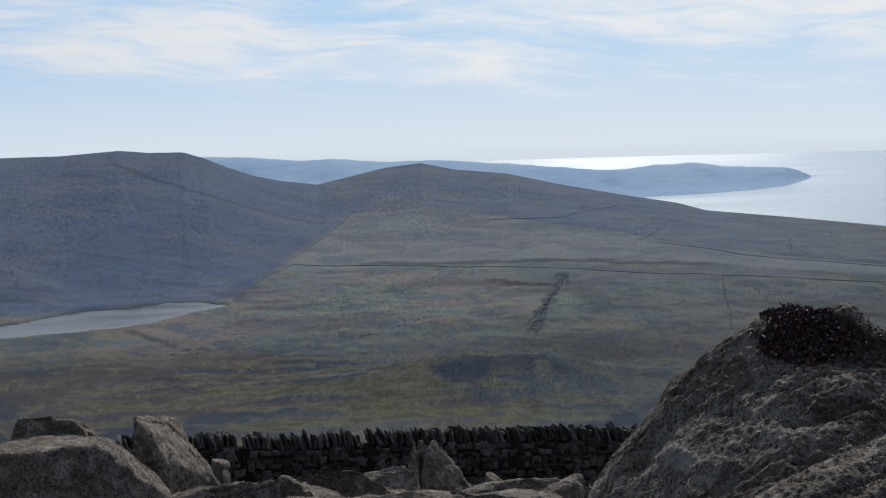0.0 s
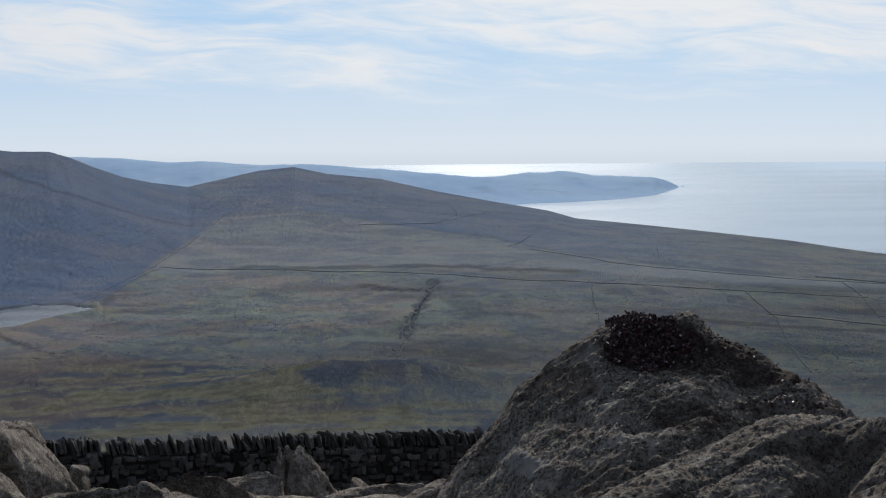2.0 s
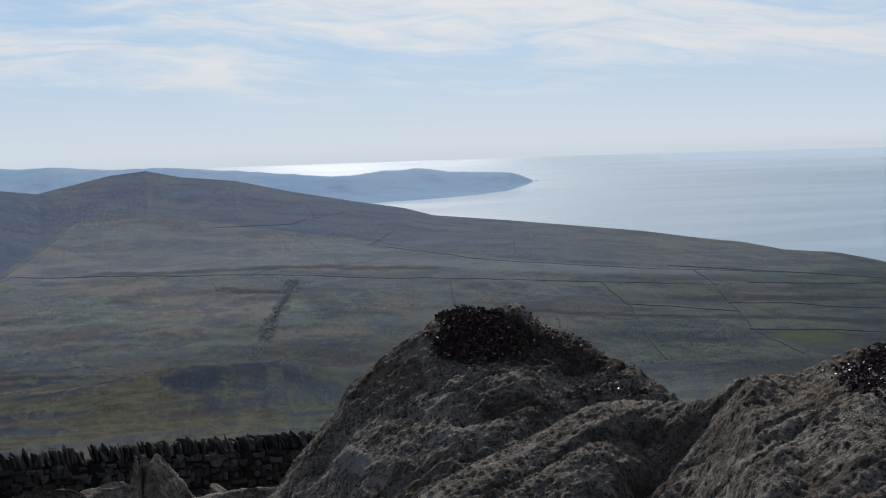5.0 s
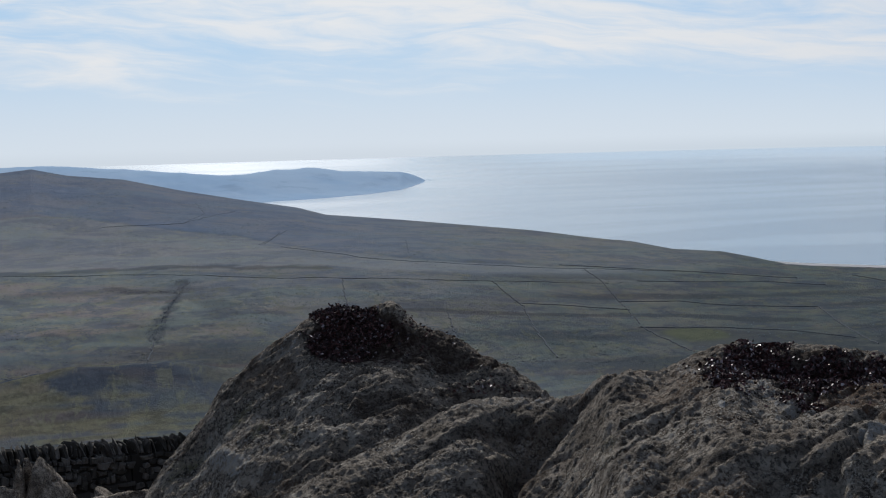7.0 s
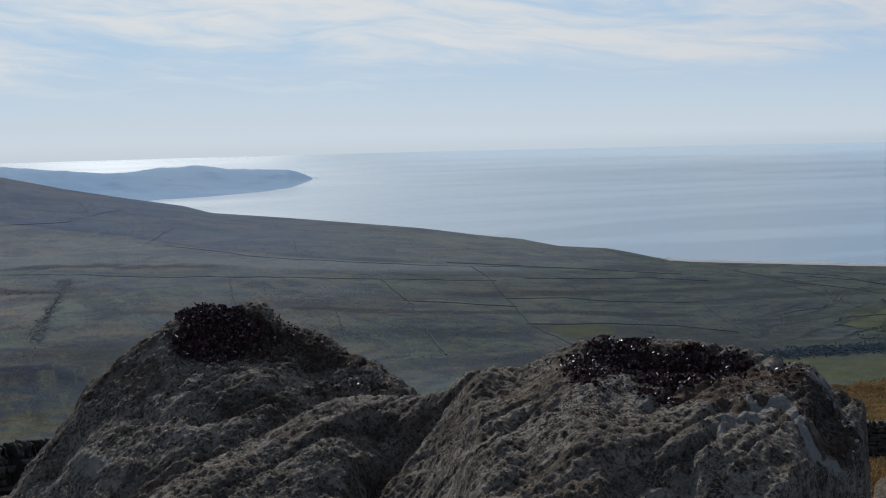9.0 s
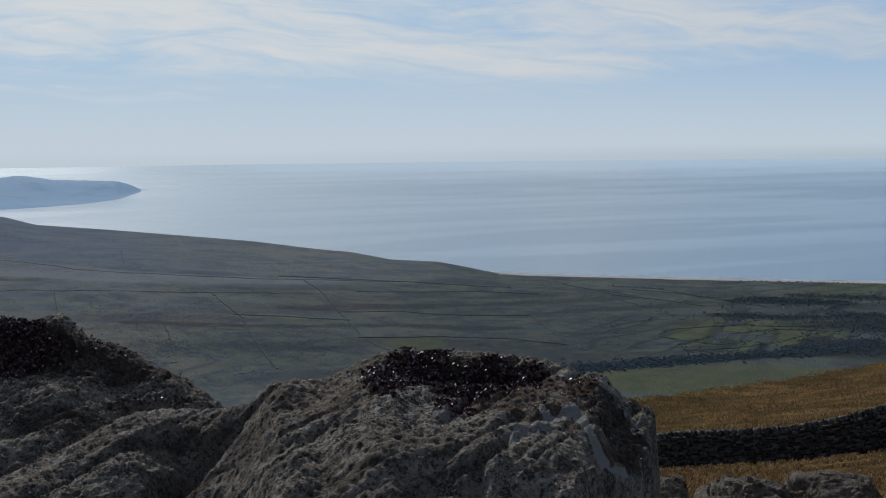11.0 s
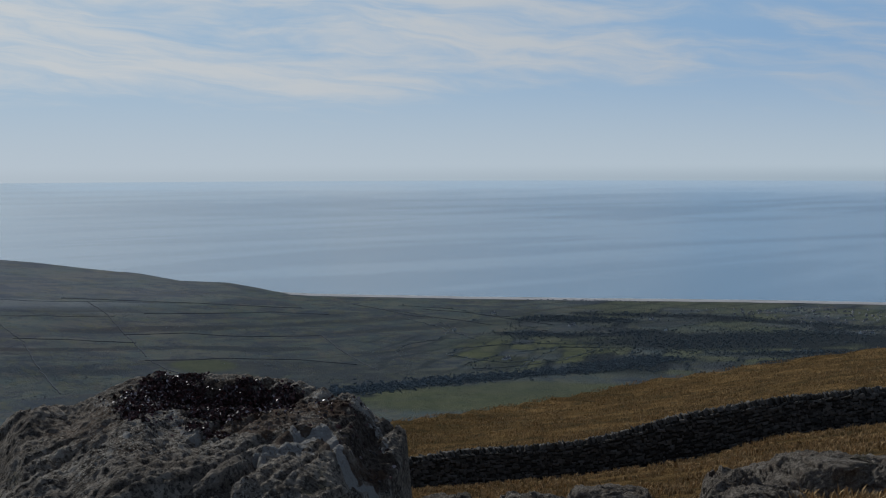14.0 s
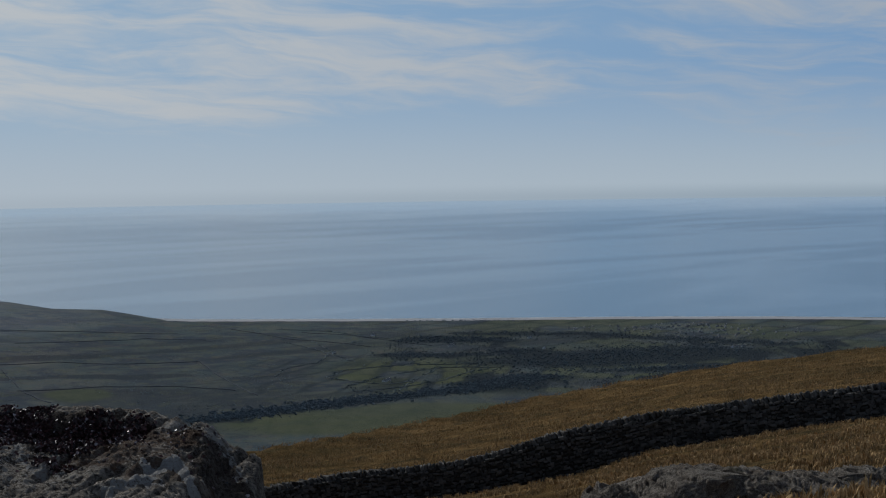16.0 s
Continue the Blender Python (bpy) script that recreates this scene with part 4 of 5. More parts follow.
def lobes(name, surf, inside, count, size, parent, label, seed):
    """Rock tripe: many small curled lobes that stand off the rock."""
    x, y, z, AZ, RR, EL = surf
    rnd = np.random.RandomState(seed)
    w = inside(AZ, RR, x, y, EL)
    w[:2], w[-2:], w[:, :2], w[:, -2:] = 0, 0, 0, 0
    idx = rnd.choice(w.size, count, p=(w / w.sum()).ravel())
    vs, fs = [], []
    for k in idx:
        i, j = divmod(k, x.shape[1])
        c = np.array([x[i, j], y[i, j], z[i, j]]) + rnd.normal(0, 0.0012, 3)
        s = size * rnd.uniform(0.5, 1.35)
        t = rnd.uniform(0, 2 * math.pi)
        u = np.array([math.cos(t), math.sin(t), rnd.normal(0, 0.35)])
        up = np.array([rnd.normal(0, 0.8), rnd.normal(0, 0.8), 0.75])
        up /= np.linalg.norm(up)
        n = np.cross(u, up)
        b = len(vs)
        curl = rnd.uniform(-0.45, 0.45)
        for pu, pv, pn in ((-0.35, -0.25, 0), (0.35, -0.25, 0), (0.62, 0.35, 0.25 + curl), (0.2, 0.85, 0.5 * curl), (-0.3, 0.8, -0.4 * curl), (-0.6, 0.3, 0.3), (0, 0.3, -0.12)):
            vs.append(tuple(c + s * (pu * u + pv * up + pn * n)))
        fs += [(b + p, b + q, b + 6) for p, q in ((0, 1), (1, 2), (2, 3), (3, 4), (4, 5), (5, 0))]
    me = bpy.data.meshes.new(name)
    me.from_pydata(vs, [], fs)
    me.shade_smooth()
    return tagged(mesh_object(name, me, TRIPE, parent, label), kind="stuff")


def tripe_a(AZ, RR, x, y, EL):
    g = (AZ, EL, x, y)
    thick = np.maximum(blot(*g, 11.4, 8.6, 1.9, 1.0, 101, 0.5), blot(*g, 10.9, 7.7, 1.0, 0.6, 100, 0.5))
    return thick + 0.06 * blot(*g, 13.6, 8.5, 1.3, 0.9, 108, 0.6) + 0.012 * blot(*g, 15.5, 9.6, 3.0, 0.9, 102, 0.6) + 0.12 * blot(*g, 16.9, 10.8, 1.5, 0.22, 103, 0.9)


def tripe_b(AZ, RR, x, y, EL):
    g, h = (AZ, RR, x, y), (AZ, EL, x, y)
    m = blot(*g, 29.3, 1.19, 2.8, 0.05, 104, 0.7) + 0.8 * stroke(*h, [(25.6, 10.46), (26.5, 9.74), (27.6, 9.78)], 0.012, 105, 0.8)
    m = m + 0.5 * stroke(*h, [(27.8, 11.28), (28.6, 11.41), (29.3, 11.66)], 0.003, 106, 1.0)
    return m + 0.02 * stroke(*h, [(33.5, 10.64), (34.57, 11.38), (35.24, 12.31), (35.9, 13.03)], 0.012, 107, 0.8) + 0.03 * stroke(*h, [(24.4, 10.2), (25.4, 10.4), (27.0, 11.13)], 0.008, 108, 1.2) + 0.02 * stroke(*h, [(29.3, 11.28), (32.1, 10.96), (34.8, 10.41)], 0.01, 109, 1.0)


lobes("lichen", surf_a, tripe_a, 13000, 0.0022, rock_a, "glossy brown-black rock tripe lichen", 11)
lobes("lichen", surf_b, tripe_b, 18000, 0.0023, rock_b, "dense black rock tripe lichen", 12)

# ---- loose boulders and slabs of the summit ----
def lofted(name, outline, at, base, bearing, depth, seed, mat, label, group, lean=0.0, rough=1.0, rings=66, sides=100, dome=False):
    """A boulder whose front has the given outline (across, up): stacked angular sections down to the ground."""
    rnd = np.random.RandomState(seed)
    o = np.array(outline)
    foot = float(ground_z(at[0], at[1])) - 0.08 - base
    top = o[:, 1].max()
    hs = np.linspace(0, 1, rings) ** 0.8 * (top - 0.002)
    left, right = [], []
    for h in hs:
        xs = []
        for (u0, w0), (u1, w1) in zip(o, o[1:]):
            if (w0 - h) * (w1 - h) <= 0 and w0 != w1:
                xs.append(u0 + (u1 - u0) * (h - w0) / (w1 - w0))
        if not xs:
            xs = [o[:, 0].min(), o[:, 0].max()]
        if len(xs) == 1:
            xs = [xs[0], o[-1, 0] if xs[0] < o[:, 0].mean() else o[0, 0]]
        left.append(min(xs)), right.append(max(xs))
    left, right = np.array(left), np.array(right)
    hs = np.r_[foot, hs]
    left, right = np.r_[left[0] - 0.03, left], np.r_[right[0] + 0.03, right]
    ang = np.linspace(0, 2 * math.pi, sides, endpoint=False)
    e = 0.62
    cx, cy = np.sign(np.cos(ang)) * np.abs(np.cos(ang)) ** e, np.sign(np.sin(ang)) * np.abs(np.sin(ang)) ** e
    P = np.zeros((len(hs), sides, 3))
    for i, h in enumerate(hs):
        mid, half = (left[i] + right[i]) / 2, (right[i] - left[i]) / 2 + 0.004
        q = np.clip(h / top, 0, 1)
        dep = 0.05 + 1.9 * depth * math.sqrt(1 - min(q, 0.9999)) if dome else depth * (1 - 0.75 * q**1.5)
        P[i, :, 0] = mid + half * cx
        P[i, :, 1] = dep * cy * (0.35 + 0.65 * min(1, half / (0.5 * (right[1] - left[1]) + 1e-6))) + lean * q
        P[i, :, 2] = h
    # broken faces and foliated grain
    u = P * np.array([1, 1, 1.2]) + seed * 3.7
    size = min(depth, 0.5 * (o[:, 0].max() - o[:, 0].min()))
    k = 0.9 / max(size, 0.12)
    face = np.abs(fbm(u[..., 0] * k, u[..., 1] * k, u[..., 2] * k, 2, seed)) * 2 - 0.45
    crack = np.minimum(np.abs(fbm(u[..., 0] * 2.2 * k, u[..., 1] * 2.2 * k, u[..., 2] * 2.2 * k, 3, seed + 2)) * 6, 1) - 1
    grain = fbm(u[..., 0] * 12 + u[..., 2] * 8, u[..., 1] * 18, u[..., 2] * 26, 5, seed + 5, 0.65)
    push = rough * size * (0.16 * face + 0.06 * crack) + rough * 0.016 * grain
    P[..., 0] += push * cx[None] * 0.3
    P[..., 1] += push * cy[None]
    P[..., 2] += np.clip(push * 0.15, -0.008, 0.012) * (P[..., 2] > 0)
    # broken off along many small planes, mostly on the front
    for k in range(12 if dome else 46):
        i, j = int(rnd.randint(6, 88) * (len(hs) - 1) / 88), int(rnd.randint(0, 140) * sides / 140)
        if cy[j] > 0.2:
            continue
        du, dv = P[i, (j + 3) % sides] - P[i, j - 3], P[min(i + 2, len(hs) - 1), j] - P[i - 3, j]
        v = np.cross(du, dv)
        v = v / (np.linalg.norm(v) + 1e-9)
        v = v + rnd.normal(0, 0.22, 3) - np.array([0, 0.15, 0])
        v[2] = min(v[2], 0.75)
        v /= np.linalg.norm(v)
        at_d = (P[i, j] * v).sum() - size * rnd.uniform(0.02, 0.11)
        cut = np.clip((P * v).sum(-1) - at_d, 0, 0.22 * size)
        near = np.exp(-(np.linalg.norm(P - P[i, j], axis=-1) / (size * 0.9)) ** 4)
        cut = cut * near * np.clip((top - P[..., 2]) / (0.12 * top), 0, 1)
        P = P - 0.95 * cut[..., None] * v * np.array([0.5, 1.0, 0.6])
    # bedding: thin steps along a tilted grain
    tilt = rnd.uniform(-0.7, 0.7)
    bed = (P[..., 2] + tilt * P[..., 0] + 0.4 * P[..., 1]) / (0.055 + 0.05 * size) + 1.3 * fbm(P[..., 0] * 5, P[..., 1] * 5, P[..., 2] * 5, 4, seed + 9)
    saw = bed - np.floor(bed)
    saw = np.where(saw < 0.75, saw / 0.75, (1 - saw) / 0.25)
    P[..., 1] += rough * (0.012 + 0.012 * size) * (saw - 0.5) * np.sign(cy)[None]
    P[..., 2] += min(rough, 1.2) * 0.010 * (saw - 0.75) * (P[..., 2] > 0.3 * top)
    P[..., 1] += rough * 0.010 * fbm(P[..., 0] * 34 + P[..., 2] * 14, P[..., 1] * 30, P[..., 2] * 60, 3, seed + 8, 0.6) * np.sign(cy)[None]
    lump = 0.020 * fbm(P[..., 0] * 6, P[..., 1] * 6, P[..., 2] * 6, 3, seed + 11) + 0.014 * fbm(P[..., 0] * 22 + P[..., 1] * 9, P[..., 1] * 30, P[..., 2] * 30, 4, seed + 12, 0.65)
    P[..., 2] += (2.0 if dome else 0.7) * lump * np.clip(P[..., 2] / (0.3 * top), 0, 1)
    if dome:
        lay = P[..., 2] * 0.9 + 0.55 * P[..., 0] + 0.35 * P[..., 1]
        gap = smooth_step(0.86, 0.97, 1 - np.abs(fbm(P[..., 0] * 1.6, lay * 6, P[..., 1] * 1.6, 4, seed + 13)))
        P[..., 2] -= 0.055 * gap * np.clip(P[..., 2] / (0.3 * top), 0, 1)
    P[..., 2] = np.minimum(P[..., 2], top)
    a = radians(-bearing)
    x = at[0] + P[..., 0] * math.cos(a) - P[..., 1] * math.sin(a)
    y = at[1] + P[..., 0] * math.sin(a) + P[..., 1] * math.cos(a)
    Q = np.stack([x, y, P[..., 2] + base], -1)
    me = grid_mesh(name, Q.transpose(1, 0, 2), closed=True)
    bm = bmesh.new()
    bm.from_mesh(me)
    bm.verts.ensure_lookup_table()
    n = len(hs)
    bm.faces.new([bm.verts[j * n + n - 1] for j in range(sides)])
    bm.normal_update()
    bm.to_mesh(me)
    bm.free()
    put_attr(me, "white", np.zeros(len(me.vertices)))
    put_attr(me, "brown", np.zeros(len(me.vertices)))
    put_attr(me, "rusty", np.zeros(len(me.vertices)))
    return tagged(mesh_object(name, me, mat), label, "boulder", group)


def hewn(name, corners, label, group, fine, seed):
    """A boulder broken along flat planes: the hull of its corners down to the ground, edges worn, faces grained."""
    low = min(float(ground_z(x, y)) for x, y, z in corners) - 0.08
    bm = bmesh.new()
    for x, y, z in corners:
        bm.verts.new((x, y, z))
        bm.verts.new((x, y + 0.10, low))
    hull = bmesh.ops.convex_hull(bm, input=list(bm.verts))
    bmesh.ops.delete(bm, geom=list({v for v in hull["geom_interior"] + hull["geom_unused"] if isinstance(v, bmesh.types.BMVert)}), context="VERTS")
    bmesh.ops.dissolve_limit(bm, angle_limit=radians(6), verts=bm.verts, edges=bm.edges)
    bmesh.ops.bevel(bm, geom=list(bm.edges), offset=0.010, segments=1, affect="EDGES")
    bmesh.ops.triangulate(bm, faces=bm.faces)
    for _ in range(7):
        far = [e for e in bm.edges if e.calc_length() > fine]
        if not far:
            break
        bmesh.ops.subdivide_edges(bm, edges=far, cuts=1)
        bmesh.ops.triangulate(bm, faces=[f for f in bm.faces if len(f.verts) > 3])
    bmesh.ops.smooth_vert(bm, verts=bm.verts, factor=0.5, use_axis_x=True, use_axis_y=True, use_axis_z=True)
    bm.normal_update()
    co = np.array([v.co[:] for v in bm.verts])
    no = np.array([v.normal[:] for v in bm.verts])
    u = co[:, 0] * 0.7 + co[:, 2] * 0.7 + 0.2 * co[:, 1]
    w = co[:, 2] * 0.75 - co[:, 0] * 0.6 + 0.3 * co[:, 1]
    rib = fbm(u * 5, w * 26, co[:, 1] * 9, 4, seed, 0.55)
    knob = fbm(co[:, 0] * 9, co[:, 1] * 9, co[:, 2] * 9, 4, seed + 3, 0.55)
    split = smooth_step(0.90, 0.98, 1 - np.abs(fbm(u * 3, w * 9, co[:, 1] * 4, 3, seed + 5)))
    co = co + no * (0.010 * rib + 0.013 * knob - 0.016 * split)[:, None]
    for v, c in zip(bm.verts, co):
        v.co = c
    for f in bm.faces:
        f.smooth = True
    thing = part(name, bm, BOULDER)
    for key in ("white", "brown", "rusty"):
        put_attr(thing.data, key, np.zeros(len(thing.data.vertices)))
    return tagged(thing, label, "boulder", group)


G = "boulders strewn below the summit"
lofted("boulder", [(-0.22, 0), (-0.17, 0.16), (-0.11, 0.18), (-0.06, 0.16), (-0.01, 0.185), (0.04, 0.15), (0.12, 0.15), (0.19, 0.08), (0.21, 0)], (-1.77, 6.25), 0.1, -15.8, 0.25, 4, BOULDER, "knobbly grey boulder behind a larger one", G)
lofted("flat_boulder", [(-0.32, 0), (-0.23, 0.11), (-0.11, 0.13), (0.05, 0.12), (0.25, 0.08), (0.36, 0)], (-0.73, 4.94), 0.16, -8.4, 0.35, 7, BOULDER, "low flat grey boulder with pale lichen", G)
lofted("flat_boulder", [(-0.53, 0), (-0.39, 0.13), (-0.24, 0.17), (-0.14, 0.235), (-0.09, 0.21), (0.02, 0.2), (0.12, 0.16), (0.34, 0.06), (0.46, 0)], (-0.46, 6.4), -0.27, -3.9, 0.3, 8, BOULDER, "cracked low boulder with a raised edge", G)
lofted("flat_boulder", [(-0.16, 0), (-0.14, 0.08), (-0.05, 0.115), (0.1, 0.115), (0.15, 0.09), (0.17, 0)], (-0.32, 7.0), -0.30, -2.5, 0.2, 9, BOULDER, "rounded low boulder in front of the wall", G)
lofted("tilted_boulder", [(-0.12, 0), (-0.10, 0.12), (-0.03, 0.17), (0.06, 0.12), (0.12, 0)], (-1.9, 5.0), 0.02, -20.8, 0.15, 14, BOULDER, "pale worn boulder among larger ones", G)
lofted("flat_boulder", [(-0.42, 0), (-0.3, 0.07), (-0.1, 0.10), (0.12, 0.09), (0.3, 0.06), (0.42, 0)], (0.12, 5.6), -0.04, 1.2, 0.4, 23, BOULDER, "broad flat rock with a pinkish tinge", G)
lofted("flat_boulder", [(-0.5, 0), (-0.35, 0.06), (-0.05, 0.09), (0.2, 0.085), (0.4, 0.05), (0.5, 0)], (-0.35, 4.6), 0.21, -4.3, 0.3, 24, BOULDER, "low shelf of grey rock near the outcrop", G)
lofted("flat_boulder", [(-0.5, 0), (-0.4, 0.10), (-0.15, 0.15), (0.1, 0.13), (0.33, 0.15), (0.5, 0)], (0.42, 7.5), -0.55, 3.0, 0.4, 25, BOULDER, "low grey rocks at the foot of the wall", G)
hewn("boulder", [(-1.64, 4.67, 0.31), (-1.65, 4.72, 0.43), (-1.51, 4.82, 0.41), (-1.40, 4.85, 0.43), (-1.31, 4.88, 0.44), (-1.25, 4.94, 0.43), (-1.21, 4.97, 0.29), (-1.18, 4.96, 0.22), (-1.30, 5.34, 0.37), (-1.25, 5.36, 0.31), (-1.14, 5.28, 0.26), (-1.08, 5.29, 0.19), (-1.04, 5.20, 0.15), (-1.88, 5.38, 0.33), (-1.59, 5.37, 0.33), (-1.52, 5.39, 0.37), (-1.46, 5.51, 0.34), (-1.37, 5.53, 0.33)], "massive grey boulder with a flat dark face", G, 0.035, 31)
hewn("pointed_boulder", [(-1.28, 5.66, 0.38), (-1.28, 5.61, 0.24), (-1.25, 5.56, 0.15), (-1.28, 5.71, 0.38), (-1.25, 5.82, 0.35), (-1.22, 5.98, 0.32), (-1.18, 6.03, 0.30), (-1.16, 6.04, 0.25), (-1.14, 6.04, 0.17), (-1.05, 6.01, 0.11), (-0.99, 5.97, 0.02), (-1.22, 5.57, 0.36), (-1.17, 5.53, 0.28), (-1.12, 5.49, 0.25), (-1.12, 5.49, 0.15)], "tall slanting boulder with a pale lichened side", G, 0.028, 32)
hewn("small_boulder", [(-1.17, 6.80, -0.06), (-1.16, 6.90, -0.08), (-1.09, 6.91, -0.10), (-1.08, 6.87, -0.20), (-1.16, 6.75, -0.18), (-1.09, 6.71, -0.07), (-1.08, 6.71, -0.16)], "small square grey boulder before the wall", G, 0.03, 33)
hewn("standing_stone", [(-0.13, 9.80, -0.66), (-0.11, 9.85, -0.66), (-0.03, 9.95, -0.76), (0.10, 10.00, -0.97), (0.24, 10.00, -1.18), (-0.15, 9.70, -0.75), (-0.12, 9.65, -0.86), (-0.03, 9.60, -1.07), (-0.20, 9.75, -0.88), (-0.24, 9.75, -1.04), (-0.26, 9.80, -1.11)], "sharp triangular stone standing on end", G, 0.03, 34)
hewn("standing_stone", [(-0.27, 9.75, -0.64), (-0.25, 9.80, -0.64), (-0.23, 9.80, -0.68), (-0.21, 9.75, -0.76), (-0.21, 9.70, -0.95), (-0.24, 9.70, -1.09), (-0.30, 9.75, -0.96), (-0.28, 9.75, -0.75), (-0.31, 9.75, -1.10)], "thin upright stone leaning on a larger one", G, 0.03, 35)
hewn("standing_stone", [(-0.22, 9.85, -0.67), (-0.19, 9.90, -0.67), (-0.16, 9.90, -0.70), (-0.16, 9.85, -0.84), (-0.19, 9.80, -0.85), (-0.22, 9.85, -0.84), (-0.19, 9.80, -1.11), (-0.25, 9.85, -1.13)], "narrow upright stone wedged between two others", G, 0.03, 36)
hewn("standing_stone", [(0.23, 9.00, -0.70), (0.27, 9.10, -0.73), (0.38, 9.09, -0.81), (0.50, 8.99, -0.86), (0.52, 8.99, -0.92), (0.24, 8.90, -0.72), (0.22, 8.90, -0.83), (0.33, 8.79, -0.86), (0.22, 8.90, -0.89)], "low wedge of grey stone before the wall", G, 0.03, 37)
hewn("tilted_boulder", [(0.38, 6.89, -0.32), (0.49, 6.98, -0.29), (0.60, 7.03, -0.26), (0.65, 7.07, -0.26), (0.68, 7.07, -0.27), (0.66, 6.97, -0.31), (0.64, 6.92, -0.37), (0.59, 6.88, -0.26), (0.45, 6.79, -0.33), (0.37, 6.89, -0.36)], "tilted slab of grey rock beside the outcrop", G, 0.028, 38)
G2 = "rock slabs in the grass"
lofted("rock_slab", [(-0.95, 0), (-0.8, 0.10), (-0.6, 0.22), (-0.48, 0.30), (-0.3, 0.35), (0.03, 0.39), (0.46, 0.4), (0.75, 0.34), (1.13, 0.23), (1.45, 0.05), (1.5, 0)], (9.77, 7.83), -1.58, 51.3, 1.0, 15, SLAB, "whale-backed grey slab in dead grass", G2, rough=1.3, rings=120, sides=190, dome=True)
lofted("rock_slab", [(-0.30, 0), (-0.26, 0.13), (-0.16, 0.22), (-0.08, 0.19), (0.0, 0.25), (0.12, 0.24), (0.2, 0.15), (0.3, 0)], (8.88, 8.08), -1.43, 47.7, 0.35, 16, SLAB, "rough dark knob at the end of a slab", G2, rough=1.6, dome=True)
lofted("rock_slab", [(-0.35, 0), (-0.2, 0.08), (0.0, 0.12), (0.25, 0.1), (0.4, 0)], (8.6, 7.6), -1.34, 48.5, 0.3, 26, SLAB, "low broken slab before a larger one", G2, rough=1.4, dome=True)
lofted("rock_slab", [(-0.5, 0), (-0.36, 0.24), (-0.2, 0.32), (0.06, 0.34), (0.37, 0.26), (0.6, 0)], (11.85, 7.59), -1.77, 57.4, 0.6, 17, SLAB, "low grey slab half sunk in grass", G2, dome=True)
lofted("rock_slab", [(-0.4, 0), (-0.18, 0.14), (0.11, 0.23), (0.21, 0.22), (0.26, 0)], (7.06, 9.72), -1.69, 36.0, 0.35, 18, SLAB, "small grey slab with a sharp edge", G2, dome=True)
lofted("rock_slab", [(-0.5, 0), (-0.27, 0.17), (0.09, 0.22), (0.3, 0.19), (0.38, 0)], (8.28, 10.05), -1.94, 39.5, 0.4, 19, SLAB, "low flat slab showing through the turf", G2, dome=True)
lofted("rock_slab", [(-0.5, 0), (-0.37, 0.23), (-0.16, 0.3), (0.16, 0.3), (0.37, 0.26), (0.5, 0)], (9.15, 9.96), -2.05, 42.6, 0.45, 20, SLAB, "pale lichened slab in the grass", G2, dome=True)


# ---- dry stone wall ----
def stone_mesh(seed, cope=False):
    """One rough stone of unit size with knocked-off corners."""
    rnd = random.Random(seed)
    bm = bmesh.new()
    bmesh.ops.create_cube(bm, size=1.0)
    if not cope:
        bmesh.ops.subdivide_edges(bm, edges=[e for e in bm.edges if abs(e.verts[0].co.x - e.verts[1].co.x) > 0.5], cuts=1)
    for v in bm.verts:
        v.co += Vector([rnd.uniform(-0.2, 0.2), rnd.uniform(-0.14, 0.14), rnd.uniform(-0.22, 0.22)])
        if cope and v.co.z > 0:
            v.co.x = v.co.x * rnd.uniform(0.45, 0.95) + rnd.uniform(-0.12, 0.12)
            v.co.y *= rnd.uniform(0.4, 0.9)
            v.co.z *= rnd.uniform(0.6, 1.2)
    bmesh.ops.bevel(bm, geom=list(bm.edges), offset=0.10, segments=1, affect="EDGES")
    me = bpy.data.meshes.new("coping_stone" if cope else "stone")
    bm.to_mesh(me)
    bm.free()
    me.materials.append(STONE)
    return me


STONES = [stone_mesh(k) for k in range(16)]
COPES = [stone_mesh(50 + k, True) for k in range(14)]
WALL_LINE = np.array([(-40, 24.5), (-24, 23.6), (-14, 23.4), (-6, 24.0), (0, 24.6), (8, 26.2), (14, 29.5), (20, 34), (26, 39), (32, 42.6), (38, 44), (48, 44), (58, 44), (70, 43)])


# angle below the level of the coping's top, along the wall
WALL_TOP = np.array([(-40, 11.6), (-14, 11.7), (-10.4, 11.8), (-6.8, 12.05), (0, 12.1), (7, 12.1), (20, 12.4), (33, 12.5), (36.6, 12.0), (39, 11.87), (41.2, 11.6), (43, 11.15), (44.7, 10.6), (47, 10.1), (49, 9.7), (51, 9.43), (54, 8.98), (57.6, 8.42), (70, 7.4)])


def wall_height(az):
    """Height of the wall's body at a bearing, without the coping."""
    d = np.interp(az, WALL_LINE[:, 0], WALL_LINE[:, 1])
    top = EYE - d * math.tan(radians(np.interp(az, WALL_TOP[:, 0], WALL_TOP[:, 1])))
    return min(1.5, max(0.75, top - (0.20 if az < 12 else 0.17) - wall_point(az).z))


def wall_point(az):
    d = np.interp(az, WALL_LINE[:, 0], WALL_LINE[:, 1])
    x, y = d * math.sin(radians(az)), d * math.cos(radians(az))
    return Vector((x, y, float(ground_z(x, y))))


